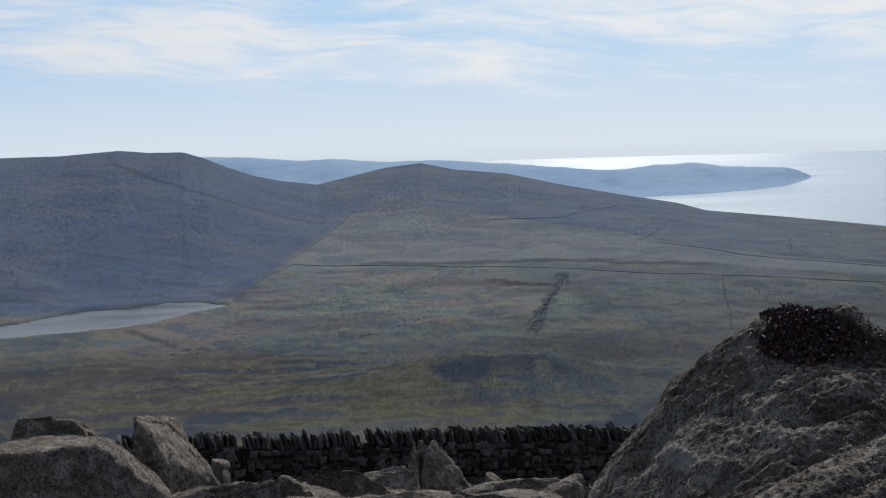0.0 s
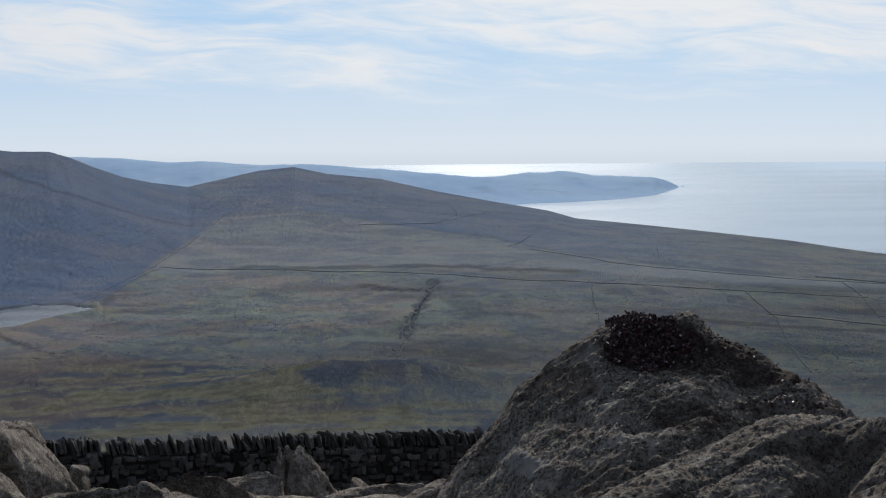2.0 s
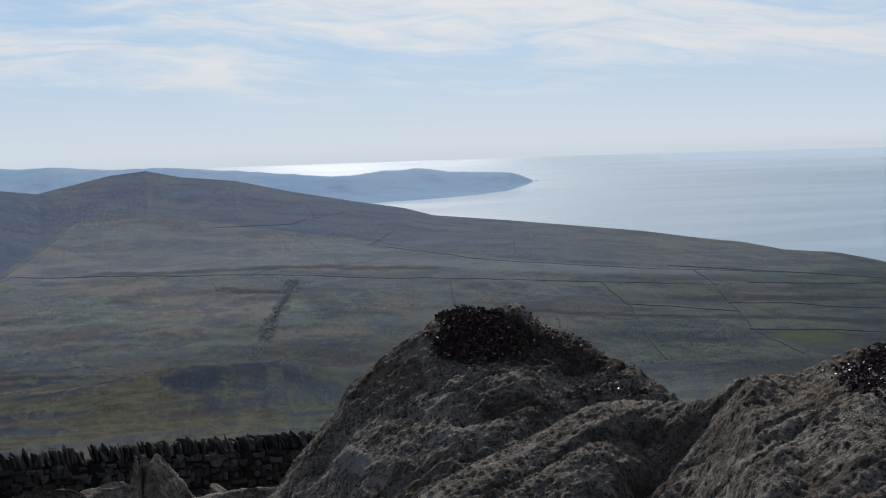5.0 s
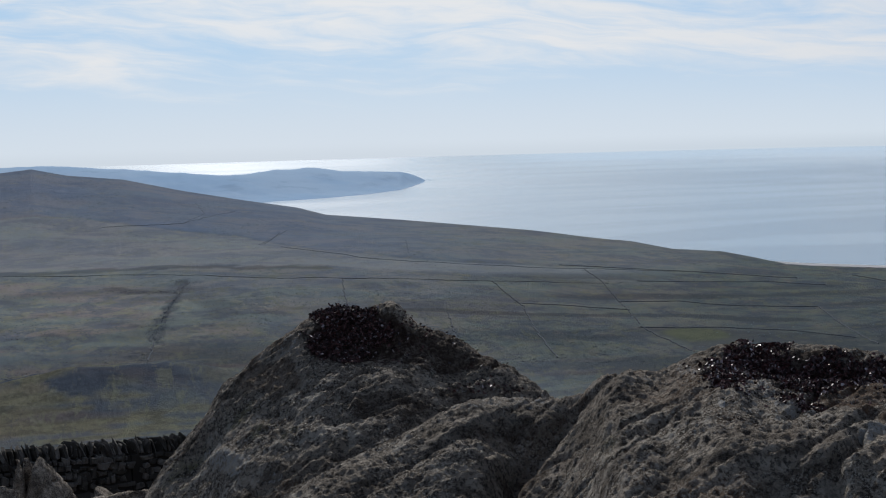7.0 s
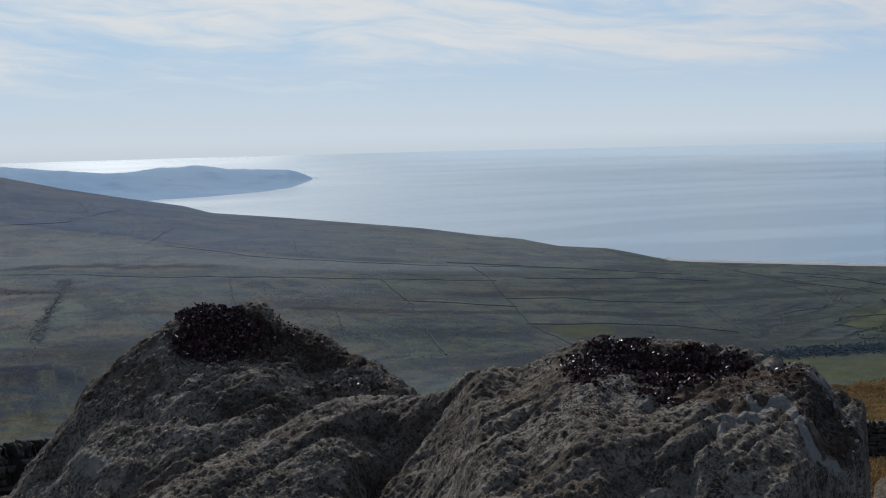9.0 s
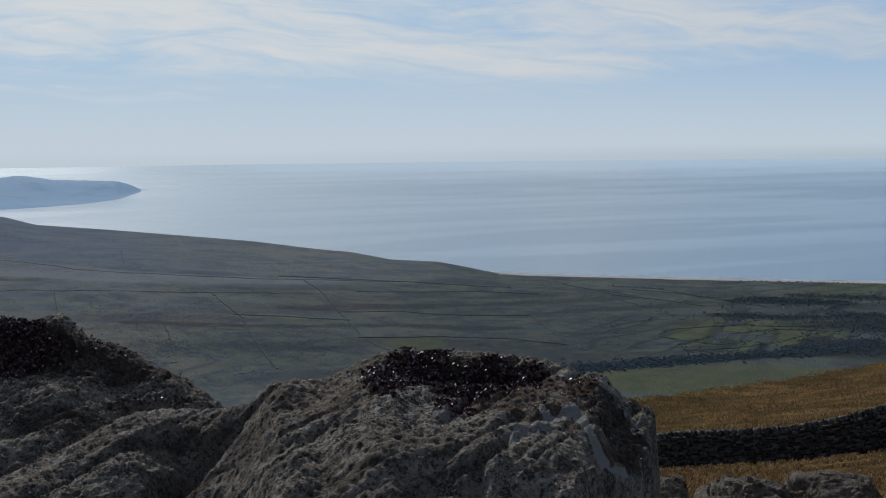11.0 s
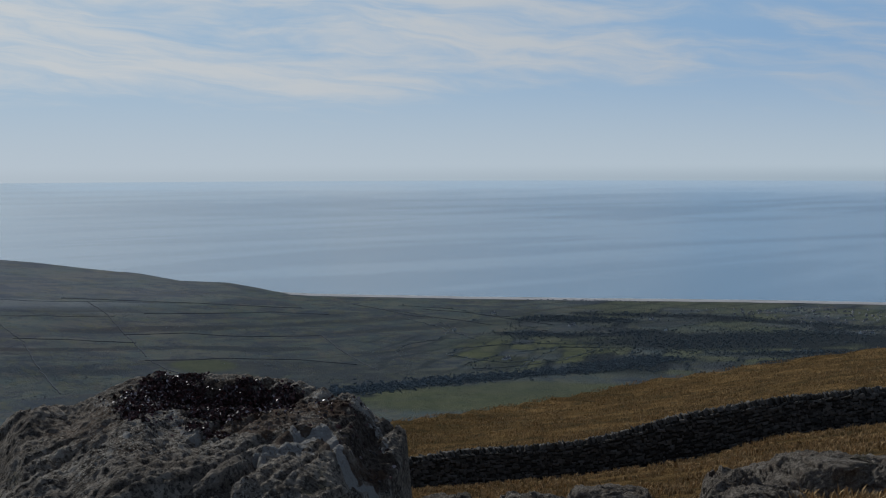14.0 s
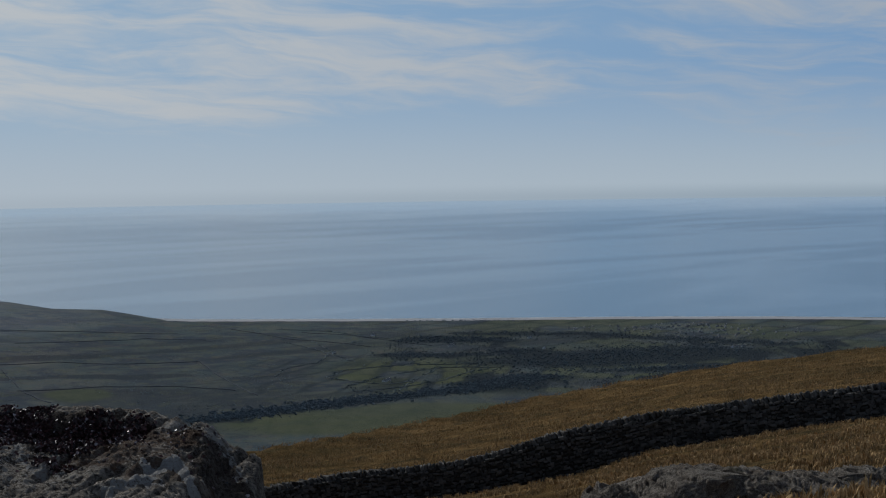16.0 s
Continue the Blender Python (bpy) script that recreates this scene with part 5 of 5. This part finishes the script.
def wall_run(az0, az1, courses, label, singly, seed):
    """A run of wall: rubble core, coursed face stones, upright coping stones."""
    rnd = random.Random(seed)
    azs = np.linspace(az0, az1, int((az1 - az0) * 3))
    pts = [wall_point(a) for a in azs]
    bm = bmesh.new()
    rings = []
    tall = np.array([wall_height(a) for a in azs])
    for i, p in enumerate(pts):
        height = float(tall[i])
        t = (pts[min(i + 1, len(pts) - 1)] - pts[max(i - 1, 0)])
        t.z = 0
        n = Vector((t.y, -t.x, 0)).normalized()
        if n.dot(p.xy.to_3d()) > 0:
            n = -n
        rings.append([bm.verts.new(p + n * o + Vector((0, 0, h))) for o, h in ((0.30, -0.3), (0.22, height - 0.02), (-0.22, height - 0.02), (-0.30, -0.3))])
    for r0, r1 in zip(rings, rings[1:]):
        for k in range(4):
            bm.faces.new((r0[k], r1[k], r1[(k + 1) % 4], r0[(k + 1) % 4]))
    bm.faces.new(rings[0]), bm.faces.new(rings[-1][::-1])
    bmesh.ops.recalc_face_normals(bm, faces=bm.faces)
    thing = part("dry_stone_wall", bm, GAP_SHADE)
    tagged(thing, label, "wall", "dry stone walls of the summit")
    # lengths along the wall
    cum = np.r_[0, np.cumsum([(b - a).length for a, b in zip(pts, pts[1:])])]
    xs, ys, zs = (np.array([p[k] for p in pts]) for k in range(3))
    joined = {"stone": ([], []), "coping_stone": ([], [])}

    def place(name, me, s, h, up, size, back=0.0, turn=0.0, tilt=0.0):
        x, y, z = (float(np.interp(s, cum, q)) for q in (xs, ys, zs))
        x1, y1 = float(np.interp(s + 0.3, cum, xs)), float(np.interp(s + 0.3, cum, ys))
        x0, y0 = float(np.interp(s - 0.3, cum, xs)), float(np.interp(s - 0.3, cum, ys))
        t = Vector((x1 - x0, y1 - y0, 0)).normalized()
        n = Vector((t.y, -t.x, 0))
        if n.dot(Vector((x, y, 0))) > 0:
            n = -n
        slope = (float(np.interp(s + 0.3, cum, zs)) - float(np.interp(s - 0.3, cum, zs))) / 0.6
        full = float(np.interp(s, cum, tall))
        m = Matrix.Translation(Vector((x, y, z + h * full + up)) + n * back) @ pose(0, 0, 0, 0, 0, math.degrees(math.atan2(t.y, t.x)) + turn) @ pose(0, 0, 0, 0, tilt - math.degrees(math.atan(slope)))
        m = m @ Matrix.Diagonal((*size, 1))
        if singly:
            ob = new(name, me)
            ob.parent = thing
            ob.matrix_basis = m
        else:
            vs, fs = joined[name]
            b = len(vs)
            vs += [tuple(m @ v.co) for v in me.vertices]
            fs += [tuple(b + i for i in p.vertices) for p in me.polygons]

    mean = float(tall.mean())
    for c in range(courses):
        h = c / courses
        s = rnd.uniform(0, 0.2)
        while s < cum[-1] - 0.1:
            w = rnd.choice((0.08, 0.11, 0.14, 0.18, 0.26)) * rnd.uniform(0.8, 1.2) * (0.9 if not singly else 1)
            hh = mean / courses * rnd.choice((0.7, 0.85, 1.0, 1.2, 1.5)) * rnd.uniform(0.9, 1.1)
            place("stone", rnd.choice(STONES), s + w / 2, h + 0.5 / courses, rnd.uniform(-0.035, 0.035), (w * 0.93, rnd.uniform(0.16, 0.24), hh * 0.86), 0.25 - 0.08 * h + rnd.uniform(-0.03, 0.045), rnd.uniform(-8, 8), rnd.uniform(-9, 9))
            s += w
    s = 0.05
    while s < cum[-1] - 0.05:
        w = rnd.uniform(0.04, 0.08) * (1.5 if not singly else 1)
        ht = rnd.uniform(0.20, 0.28) if singly else rnd.uniform(0.13, 0.19)
        place("coping_stone", rnd.choice(COPES), s + w / 2, 1.0, ht * 0.42, (w, rnd.uniform(0.36, 0.50), ht), rnd.uniform(-0.03, 0.03), rnd.uniform(-20, 20), rnd.uniform(-26, -4) if rnd.random() < 0.85 else rnd.uniform(-4, 14))
        s += w * 0.86
    for name, (vs, fs) in joined.items():
        if vs:
            me = bpy.data.meshes.new(name)
            me.from_pydata(vs, [], fs)
            tagged(mesh_object(name, me, STONE, thing), kind="stuff")


# ---- grass ----
def tufts(name, count, az, dist, size, blades, label, seed, bias=1.0):
    """Clumps of bleached blades on the slope."""
    rnd = np.random.RandomState(seed)
    a = np.radians(rnd.uniform(*az, count * 2))
    d = dist[0] + (dist[1] - dist[0]) * rnd.uniform(0, 1, count * 2) ** bias
    x, y = d * np.sin(a), d * np.cos(a)
    keep = fbm(x / 2.2, y / 2.2, 0, 3, seed) > rnd.normal(-0.12, 0.22, count * 2)
    x, y = x[keep][:count], y[keep][:count]
    z = ground_z(x, y)
    n = len(x)
    k = blades
    bx, by = np.repeat(x, k), np.repeat(y, k)
    bz = np.repeat(z, k)
    s = np.repeat(size * rnd.uniform(0.5, 1.3, n), k) * rnd.uniform(0.6, 1.15, n * k)
    t = rnd.uniform(0, 2 * np.pi, n * k)
    out = rnd.uniform(0.1, 0.75, n * k) * s
    ox, oy = rnd.normal(0, 0.32, n * k) * size, rnd.normal(0, 0.32, n * k) * size
    wdt = s * 0.055 + 0.004
    side = t + np.pi / 2
    V = np.zeros((n * k, 5, 3))
    for q, (f, h, w) in enumerate(((0, -0.05, 1), (0, -0.05, -1), (0.45, 0.66, 0.8), (0.45, 0.66, -0.8), (1.0, 0.95, 0))):
        V[:, q, 0] = bx + ox + np.cos(t) * out * f + np.cos(side) * wdt * w + 0.12 * s * f
        V[:, q, 1] = by + oy + np.sin(t) * out * f + np.sin(side) * wdt * w
        V[:, q, 2] = bz + s * h
    b = np.arange(n * k)[:, None] * 5
    tri = np.concatenate([b + [0, 1, 3], b + [0, 3, 2], b + [2, 3, 4]], 0)
    me = bpy.data.meshes.new(name)
    me.from_pydata(V.reshape(-1, 3).tolist(), [], tri.tolist())
    return tagged(mesh_object(name, me, GRASS), label, "grass", kind="stuff")


tufts("grass", 8500, (31, 62), (7.5, 43.0), 0.10, 12, "bleached moor grass on the near slope", 21, 1.3)
tufts("grass", 21000, (27, 62), (45, 118), 0.14, 5, "golden dead grass on the shoulder beyond the wall", 22, 1.2)

# ---- the valley: field walls, woods, farms, the small town and the shore ----
def draped(name, pts, width, height, mat, label, category, group, wander=1.2, step=5.0, seed=1):
    """A low ridge of stone laid over the land along a line."""
    rnd = random.Random(seed)
    p = [Vector((x, y)) for x, y in pts]
    run = []
    for a, b in zip(p, p[1:]):
        n = max(2, int((b - a).length / step))
        run += [a.lerp(b, k / n) for k in range(n)]
    run.append(p[-1])
    run = [q + Vector((rnd.uniform(-wander, wander), rnd.uniform(-wander, wander))) * 0.5 for q in run]
    bm = bmesh.new()
    rings = []
    for i, q in enumerate(run):
        t = (run[min(i + 1, len(run) - 1)] - run[max(i - 1, 0)]).normalized()
        n = Vector((t.y, -t.x))
        z = float(ground_z(q.x, q.y))
        h = height * rnd.uniform(0.75, 1.15)
        rings.append([bm.verts.new((q.x + n.x * o, q.y + n.y * o, z + e)) for o, e in ((width * 0.6, -0.8), (width * 0.4, h), (-width * 0.4, h), (-width * 0.6, -0.8))])
    for r0, r1 in zip(rings, rings[1:]):
        for k in range(4):
            bm.faces.new((r0[k], r1[k], r1[(k + 1) % 4], r0[(k + 1) % 4]))
    bm.faces.new(rings[0]), bm.faces.new(rings[-1][::-1])
    bmesh.ops.recalc_face_normals(bm, faces=bm.faces)
    return tagged(part(name, bm, mat), label, category, group)


LINES = [
    [(-121, 732), (-120, 819), (-106, 925), (-93, 1038), (-83, 1128), (-76, 1209)],
    [(-116, 744), (-110, 865), (-99, 933)],
    [(-99, 933), (-54, 919), (-23, 900), (5, 886), (41, 885), (61, 875), (91, 858), (125, 828), (162, 817), (188, 808), (240, 807), (282, 807), (327, 809)],
    [(36, 572), (30, 522)],
    [(127, 1329), (127, 1254), (103, 1185), (36, 1158)],
    [(182, 1144), (146, 1054)],
    [(103, 1185), (158, 1282)],
    [(161, 811), (145, 726), (134, 660), (117, 568)],
]
LINES += [
    [(252, 807), (238, 733), (229, 681), (205, 599), (182, 514), (171, 472)],
    [(229, 698), (254, 691), (269, 682), (284, 673)],
    [(179, 648), (163, 581), (154, 544)],
    [(341, 889), (326, 816), (306, 749), (283, 674), (259, 603)],
    [(253, 586), (241, 530), (229, 484)],
    [(251, 585), (264, 585), (293, 586), (317, 563), (324, 525)],
    [(160, 1035), (201, 950), (233, 919), (268, 902), (303, 887), (343, 888), (421, 879)],
]
LINES += [
    [(263, 1070), (241, 971)],
    [(151, 1058), (174, 1128)],
    [(296, 719), (332, 718), (349, 696), (368, 686), (393, 673)],
    [(393, 673), (370, 621), (339, 550), (315, 494)],
    [(351, 820), (399, 819), (440, 819), (464, 787)],
    [(330, 907), (409, 884), (472, 837)],
    [(515, 838), (503, 751), (509, 713), (506, 667)],
    [(532, 779), (542, 741), (539, 689), (537, 648)],
]
HEDGES = [
    [(377, 574), (406, 608), (434, 618), (476, 666), (510, 738), (512, 786)],
    [(387, 546), (416, 573), (444, 572), (466, 571)],
    [(387, 546), (383, 519), (383, 494), (406, 501)],
    [(425, 538), (459, 544), (479, 524)],
    [(355, 480), (378, 478), (414, 491), (459, 522)],
    [(369, 467), (422, 517), (457, 546)],
    [(389, 443), (442, 483), (475, 507)],
    [(459, 566), (484, 546)],
    [(534, 812), (550, 769), (543, 722), (548, 705)],
    [(489, 733), (473, 672), (446, 603)],
]
for k, pts in enumerate(LINES):
    far = max(y for x, y in pts) > 930
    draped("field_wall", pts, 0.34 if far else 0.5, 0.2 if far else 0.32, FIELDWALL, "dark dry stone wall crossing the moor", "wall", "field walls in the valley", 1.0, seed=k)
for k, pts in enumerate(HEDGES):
    draped("hedge_bank", pts, 0.5, 0.30, HAZED_LEAF, "dark hedge bank between green fields", "hedge", "hedges between the fields", 2.2, seed=40 + k)


def trees(name, spots, size, label, seed):
    """Small broad-leaved trees: a tapered trunk and a ragged crown of leaf clumps each."""
    rnd = random.Random(seed)
    vs, fs = [], []
    clump = [(1, 0, 0), (0, 1, 0.1), (-1, 0.1, 0), (0.1, -1, 0), (0, 0.1, 0.9), (0, 0, -0.7)]
    faces = [(0, 1, 4), (1, 2, 4), (2, 3, 4), (3, 0, 4), (1, 0, 5), (2, 1, 5), (3, 2, 5), (0, 3, 5)]
    for x, y in spots:
        z = float(ground_z(x, y))
        s = size * rnd.uniform(0.35, 1.0) ** 1.3 * 1.5
        b = len(vs)
        for r, h in ((0.07, -0.1), (0.035, 0.6)):
            vs += [(x + r * s * math.cos(k * 2.1), y + r * s * math.sin(k * 2.1), z + h * s) for k in range(3)]
        fs += [(b + k, b + (k + 1) % 3, b + 3 + (k + 1) % 3, b + 3 + k) for k in range(3)]
        for _ in range(5):
            t, q = rnd.uniform(0, 6.28), rnd.uniform(0, 0.5) ** 0.7
            cx, cy, cz = x + s * q * math.cos(t), y + s * q * math.sin(t), z + s * rnd.uniform(0.2, 0.75)
            r = s * rnd.uniform(0.2, 0.36)
            b = len(vs)
            vs += [(cx + r * p[0] * rnd.uniform(0.7, 1.3), cy + r * p[1] * rnd.uniform(0.7, 1.3), cz + r * p[2] * rnd.uniform(0.7, 1.2)) for p in clump]
            fs += [tuple(b + i for i in f) for f in faces]
    me = bpy.data.meshes.new(name)
    me.from_pydata(vs, [], fs)
    return tagged(mesh_object(name, me, HAZED_LEAF), label, "trees", kind="stuff")


def along(pts, count, spread, seed):
    rnd = random.Random(seed)
    p = [Vector(q) for q in pts]
    ls = [(b - a).length for a, b in zip(p, p[1:])]
    out = []
    for _ in range(count):
        r = rnd.uniform(0, sum(ls))
        for a, b, w in zip(p, p[1:], ls):
            if r <= w:
                q = a.lerp(b, r / w)
                break
            r -= w
        out.append((q.x + rnd.gauss(0, spread), q.y + rnd.gauss(0, spread)))
    return out


belts = []
for k, (pts, n, w) in enumerate(zip(BELTS, (3600, 420, 300, 500, 260), (8, 9, 9, 10, 4))):
    belts += along(pts, n, w, 1 + k)
for k, pts in enumerate(HEDGES):
    belts += along(pts, 16, 1.2, 60 + k)
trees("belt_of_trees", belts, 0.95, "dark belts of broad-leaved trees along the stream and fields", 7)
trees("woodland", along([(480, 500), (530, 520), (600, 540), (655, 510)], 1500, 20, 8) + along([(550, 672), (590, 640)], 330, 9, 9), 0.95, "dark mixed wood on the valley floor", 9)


def scrub(name, spots, size, mat, label, seed):
    """Low bushes: two or three flattened clumps each."""
    rnd = random.Random(seed)
    vs, fs = [], []
    faces = [(0, 1, 4), (1, 2, 4), (2, 3, 4), (3, 0, 4)]
    zs = ground_z(np.array([q[0] for q in spots]), np.array([q[1] for q in spots]))
    for (x, y), z in zip(spots, zs.tolist()):
        s = size * rnd.uniform(0.5, 1.4)
        for _ in range(rnd.choice((1, 2, 3))):
            cx, cy, r = x + rnd.gauss(0, 0.5) * s, y + rnd.gauss(0, 0.5) * s, s * rnd.uniform(0.35, 0.7)
            b = len(vs)
            vs += [(cx + r * u * rnd.uniform(0.7, 1.3), cy + r * v * rnd.uniform(0.7, 1.3), z - 0.15 * s) for u, v in ((1, 0), (0, 1), (-1, 0), (0, -1))]
            vs.append((cx, cy, z + s * rnd.uniform(0.3, 0.6)))
            fs += [tuple(b + i for i in f) for f in faces]
    me = bpy.data.meshes.new(name)
    me.from_pydata(vs, [], fs)
    return tagged(mesh_object(name, me, mat), label, "bushes", kind="stuff")


def moor_spots(count, az, dist, seed, fine=0.5, share=0.12):
    """Places in clusters over the moor, thicker in some hollows than in others."""
    rnd = np.random.RandomState(seed)
    a, d = np.radians(rnd.uniform(*az, count)), rnd.uniform(dist[0] ** fine, dist[1] ** fine, count) ** (1 / fine)
    x, y = d * np.sin(a), d * np.cos(a)
    keep = (fbm(x / 45, y / 80, 0, 3, seed) + 0.6 * fbm(x / 9, y / 14, 0, 2, seed + 1) > share) & (lake_mask(x, y) < -4) & (np.interp(y, SEAM[:, 0], SEAM[:, 1]) < x + 4)
    return list(zip(x[keep].tolist(), y[keep].tolist()))


gorse = along(RIBBON[:2], 90, 3.6, 70) + along(RIBBON[1:3], 70, 0.9, 74) + along(RIBBON[2:4], 90, 1.2, 75) + along(RIBBON[3:], 120, 2.2, 76) + along(GULLY, 160, 5.0, 71)
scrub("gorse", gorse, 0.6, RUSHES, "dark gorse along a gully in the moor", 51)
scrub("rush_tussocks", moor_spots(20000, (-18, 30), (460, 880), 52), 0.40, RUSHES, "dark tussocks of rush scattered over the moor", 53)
scrub("hill_scrub", moor_spots(3500, (12, 34), (520, 1000), 54), 0.6, HAZED_LEAF, "low thorn bushes on the enclosed slopes", 55)


def hedgerow_spots(count, az, dist, seed):
    """Places along the hedges of the patchwork fields, in clumps."""
    rnd = np.random.RandomState(seed)
    a, d = np.radians(rnd.uniform(*az, count)), rnd.uniform(*dist, count)
    x, y = d * np.sin(a), d * np.cos(a)
    e1, e2 = fields(*LOTS, x, y)[1], fields(*PLOTS, x, y)[1]
    edge = np.where(d < 780, e1, e2)
    clump = fbm((x - y) / 20, (x + y) / 80, 0, 3, seed)
    keep = ((edge > 0.4) & (clump > -0.1)) | (clump > 0.36)
    return list(zip(x[keep].tolist(), y[keep].tolist()))


trees("hedgerow_trees", hedgerow_spots(9000, (36, 62), (580, 900), 13), 0.78, "hedgerow trees and small copses among the fields", 12)


def house_at(x, y, turn, s, label, group, paint=None):
    """A small white house: walls, gabled slate roof, chimney, door and windows."""
    z = float(ground_z(x, y))
    base = new("house")
    w, d, h, r = 1.3 * s, 0.8 * s, 0.75 * s, 0.5 * s
    bm = bmesh.new()
    lo = [bm.verts.new(p) for p in ((-w, -d, -1), (w, -d, -1), (w, d, -1), (-w, d, -1))]
    hi = [bm.verts.new(p) for p in ((-w, -d, h), (w, -d, h), (w, d, h), (-w, d, h))]
    g = [bm.verts.new((-w, 0, h + r * 0.95)), bm.verts.new((w, 0, h + r * 0.95))]
    for k in range(4):
        bm.faces.new((lo[k], lo[(k + 1) % 4], hi[(k + 1) % 4], hi[k]))
    bm.faces.new((hi[1], hi[2], g[1])), bm.faces.new((hi[3], hi[0], g[0]))
    part("wall", bm, paint or WHITEWASH, base)
    bm = bmesh.new()
    for sy in (-1, 1):
        a = [bm.verts.new(p) for p in ((-w * 1.06, sy * d * 1.15, h - 0.06 * s), (w * 1.06, sy * d * 1.15, h - 0.06 * s), (w * 1.06, 0, h + r), (-w * 1.06, 0, h + r))]
        b = [bm.verts.new(v.co + Vector((0, 0, 0.08 * s))) for v in a]
        for f in ((a[0], a[1], a[2], a[3]), (b[3], b[2], b[1], b[0]), (a[0], b[0], b[1], a[1]), (a[1], b[1], b[2], a[2]), (a[3], b[3], b[0], a[0])):
            bm.faces.new(f)
    bmesh.ops.recalc_face_normals(bm, faces=bm.faces)
    roof = part("roof", bm, SLATE, base)
    bm = bmesh.new()
    bmesh.ops.create_cube(bm, size=1.0, matrix=Matrix.Translation((w * 0.8, 0, h + r * 1.1)) @ Matrix.Diagonal((0.22 * s, 0.26 * s, 0.5 * s, 1)))
    part("chimney", bm, WHITEWASH, roof)
    for x0 in (-0.6, 0.6):
        bm = bmesh.new()
        bmesh.ops.create_cube(bm, size=1.0, matrix=Matrix.Translation((x0 * w, -d - 0.02, h * 0.5)) @ Matrix.Diagonal((0.3 * s, 0.06, 0.32 * s, 1)))
        part("window", bm, SLATE, base)
    bm = bmesh.new()
    bmesh.ops.create_cube(bm, size=1.0, matrix=Matrix.Translation((0, -d - 0.02, h * 0.33)) @ Matrix.Diagonal((0.28 * s, 0.06, 0.62 * s, 1)))
    part("door", bm, SLATE, base)
    base.matrix_basis = pose(x, y, z, 0, 0, turn)
    return tagged(base, label, "house", group)


rnd = random.Random(5)
farm = house_at(542, 637, -20, 1.0, "white farmhouse with a slate roof among trees", "farmhouses in the valley")
for x, y in ((547, 641), (392, 507), (397, 511), (569, 585), (552, 726), (649, 512), (654, 513), (658, 511), (470, 655), (610, 640)):
    copy_thing(farm, pose(x, y, float(ground_z(x, y)), 0, 0, rnd.uniform(-60, 40)))
villa = house_at(715, 640, -30, 0.6, "small pale house in the coastal town", "houses of the coastal town", PALEHOUSE)
for _ in range(130):
    u, v = rnd.uniform(0, 1), rnd.uniform(0, 1)
    x, y = 672 + 95 * u + rnd.gauss(0, 5), 676 - 120 * v + rnd.gauss(0, 5)
    x, y = x + 10 * v, y - 20 * u
    copy_thing(villa, pose(x, y, float(ground_z(x, y)), 0, 0, rnd.choice((-30, 60)) + rnd.uniform(-8, 8)))
cabin = house_at(645, 804, -35, 0.5, "pale caravan-like chalet behind the beach", "chalets behind the beach", PALEHOUSE)
for k in range(46):
    x, y = 628 + 75 * k / 46 + rnd.gauss(0, 2), 822 - 88 * k / 46 + rnd.gauss(0, 3)
    copy_thing(cabin, pose(x, y, float(ground_z(x, y)), 0, 0, -40 + rnd.uniform(-10, 10)))


def shore(name, d0, d1, z0, z1, az0, az1, mat, label, category, seed):
    az = np.linspace(az0, az1, 260)
    edge = np.interp(az, RIDGE[:, 0], RIDGE[:, 2])
    k = np.linspace(0, 1, 5)
    D = edge[:, None] + d0 + (d1 - d0) * k[None] + 2.0 * fbm(az * 1.5, az * 0, 0, 4, seed)[:, None]
    a = np.radians(az)[:, None]
    me = grid_mesh(name, np.stack([D * np.sin(a), D * np.cos(a), z0 + (z1 - z0) * k[None] + 0 * D], -1))
    tagged(mesh_object(name, me, mat), label, category, kind="structure")


shore("beach", -4, 15, SEA + 0.6, SEA + 0.15, 28.6, 75, SAND, "long pale sandy beach at the edge of the plain", "beach", 3)
shore("surf", 15, 18, SEA + 0.25, SEA + 0.05, 28.6, 75, WHITEWASH, "thin line of white surf along the beach", "surf", 4)

# ---- the wall, stone by stone ----
wall_run(-13.5, -8.6, 12, "dry stone wall of dark rubble with upright coping stones", True, 31)
wall_run(-8.55, -3.6, 12, "dry stone wall of dark rubble behind low boulders", True, 35)
wall_run(-3.55, 2.4, 12, "dry stone wall of dark rubble behind standing stones", True, 34)
wall_run(2.45, 9.5, 12, "dry stone wall of dark rubble beside the outcrop", True, 36)
wall_run(-26, -13.6, 11, "dry stone wall running on behind the boulders", False, 32)
wall_run(9.6, 62, 11, "long dark dry stone wall climbing the grassy slope", False, 33)
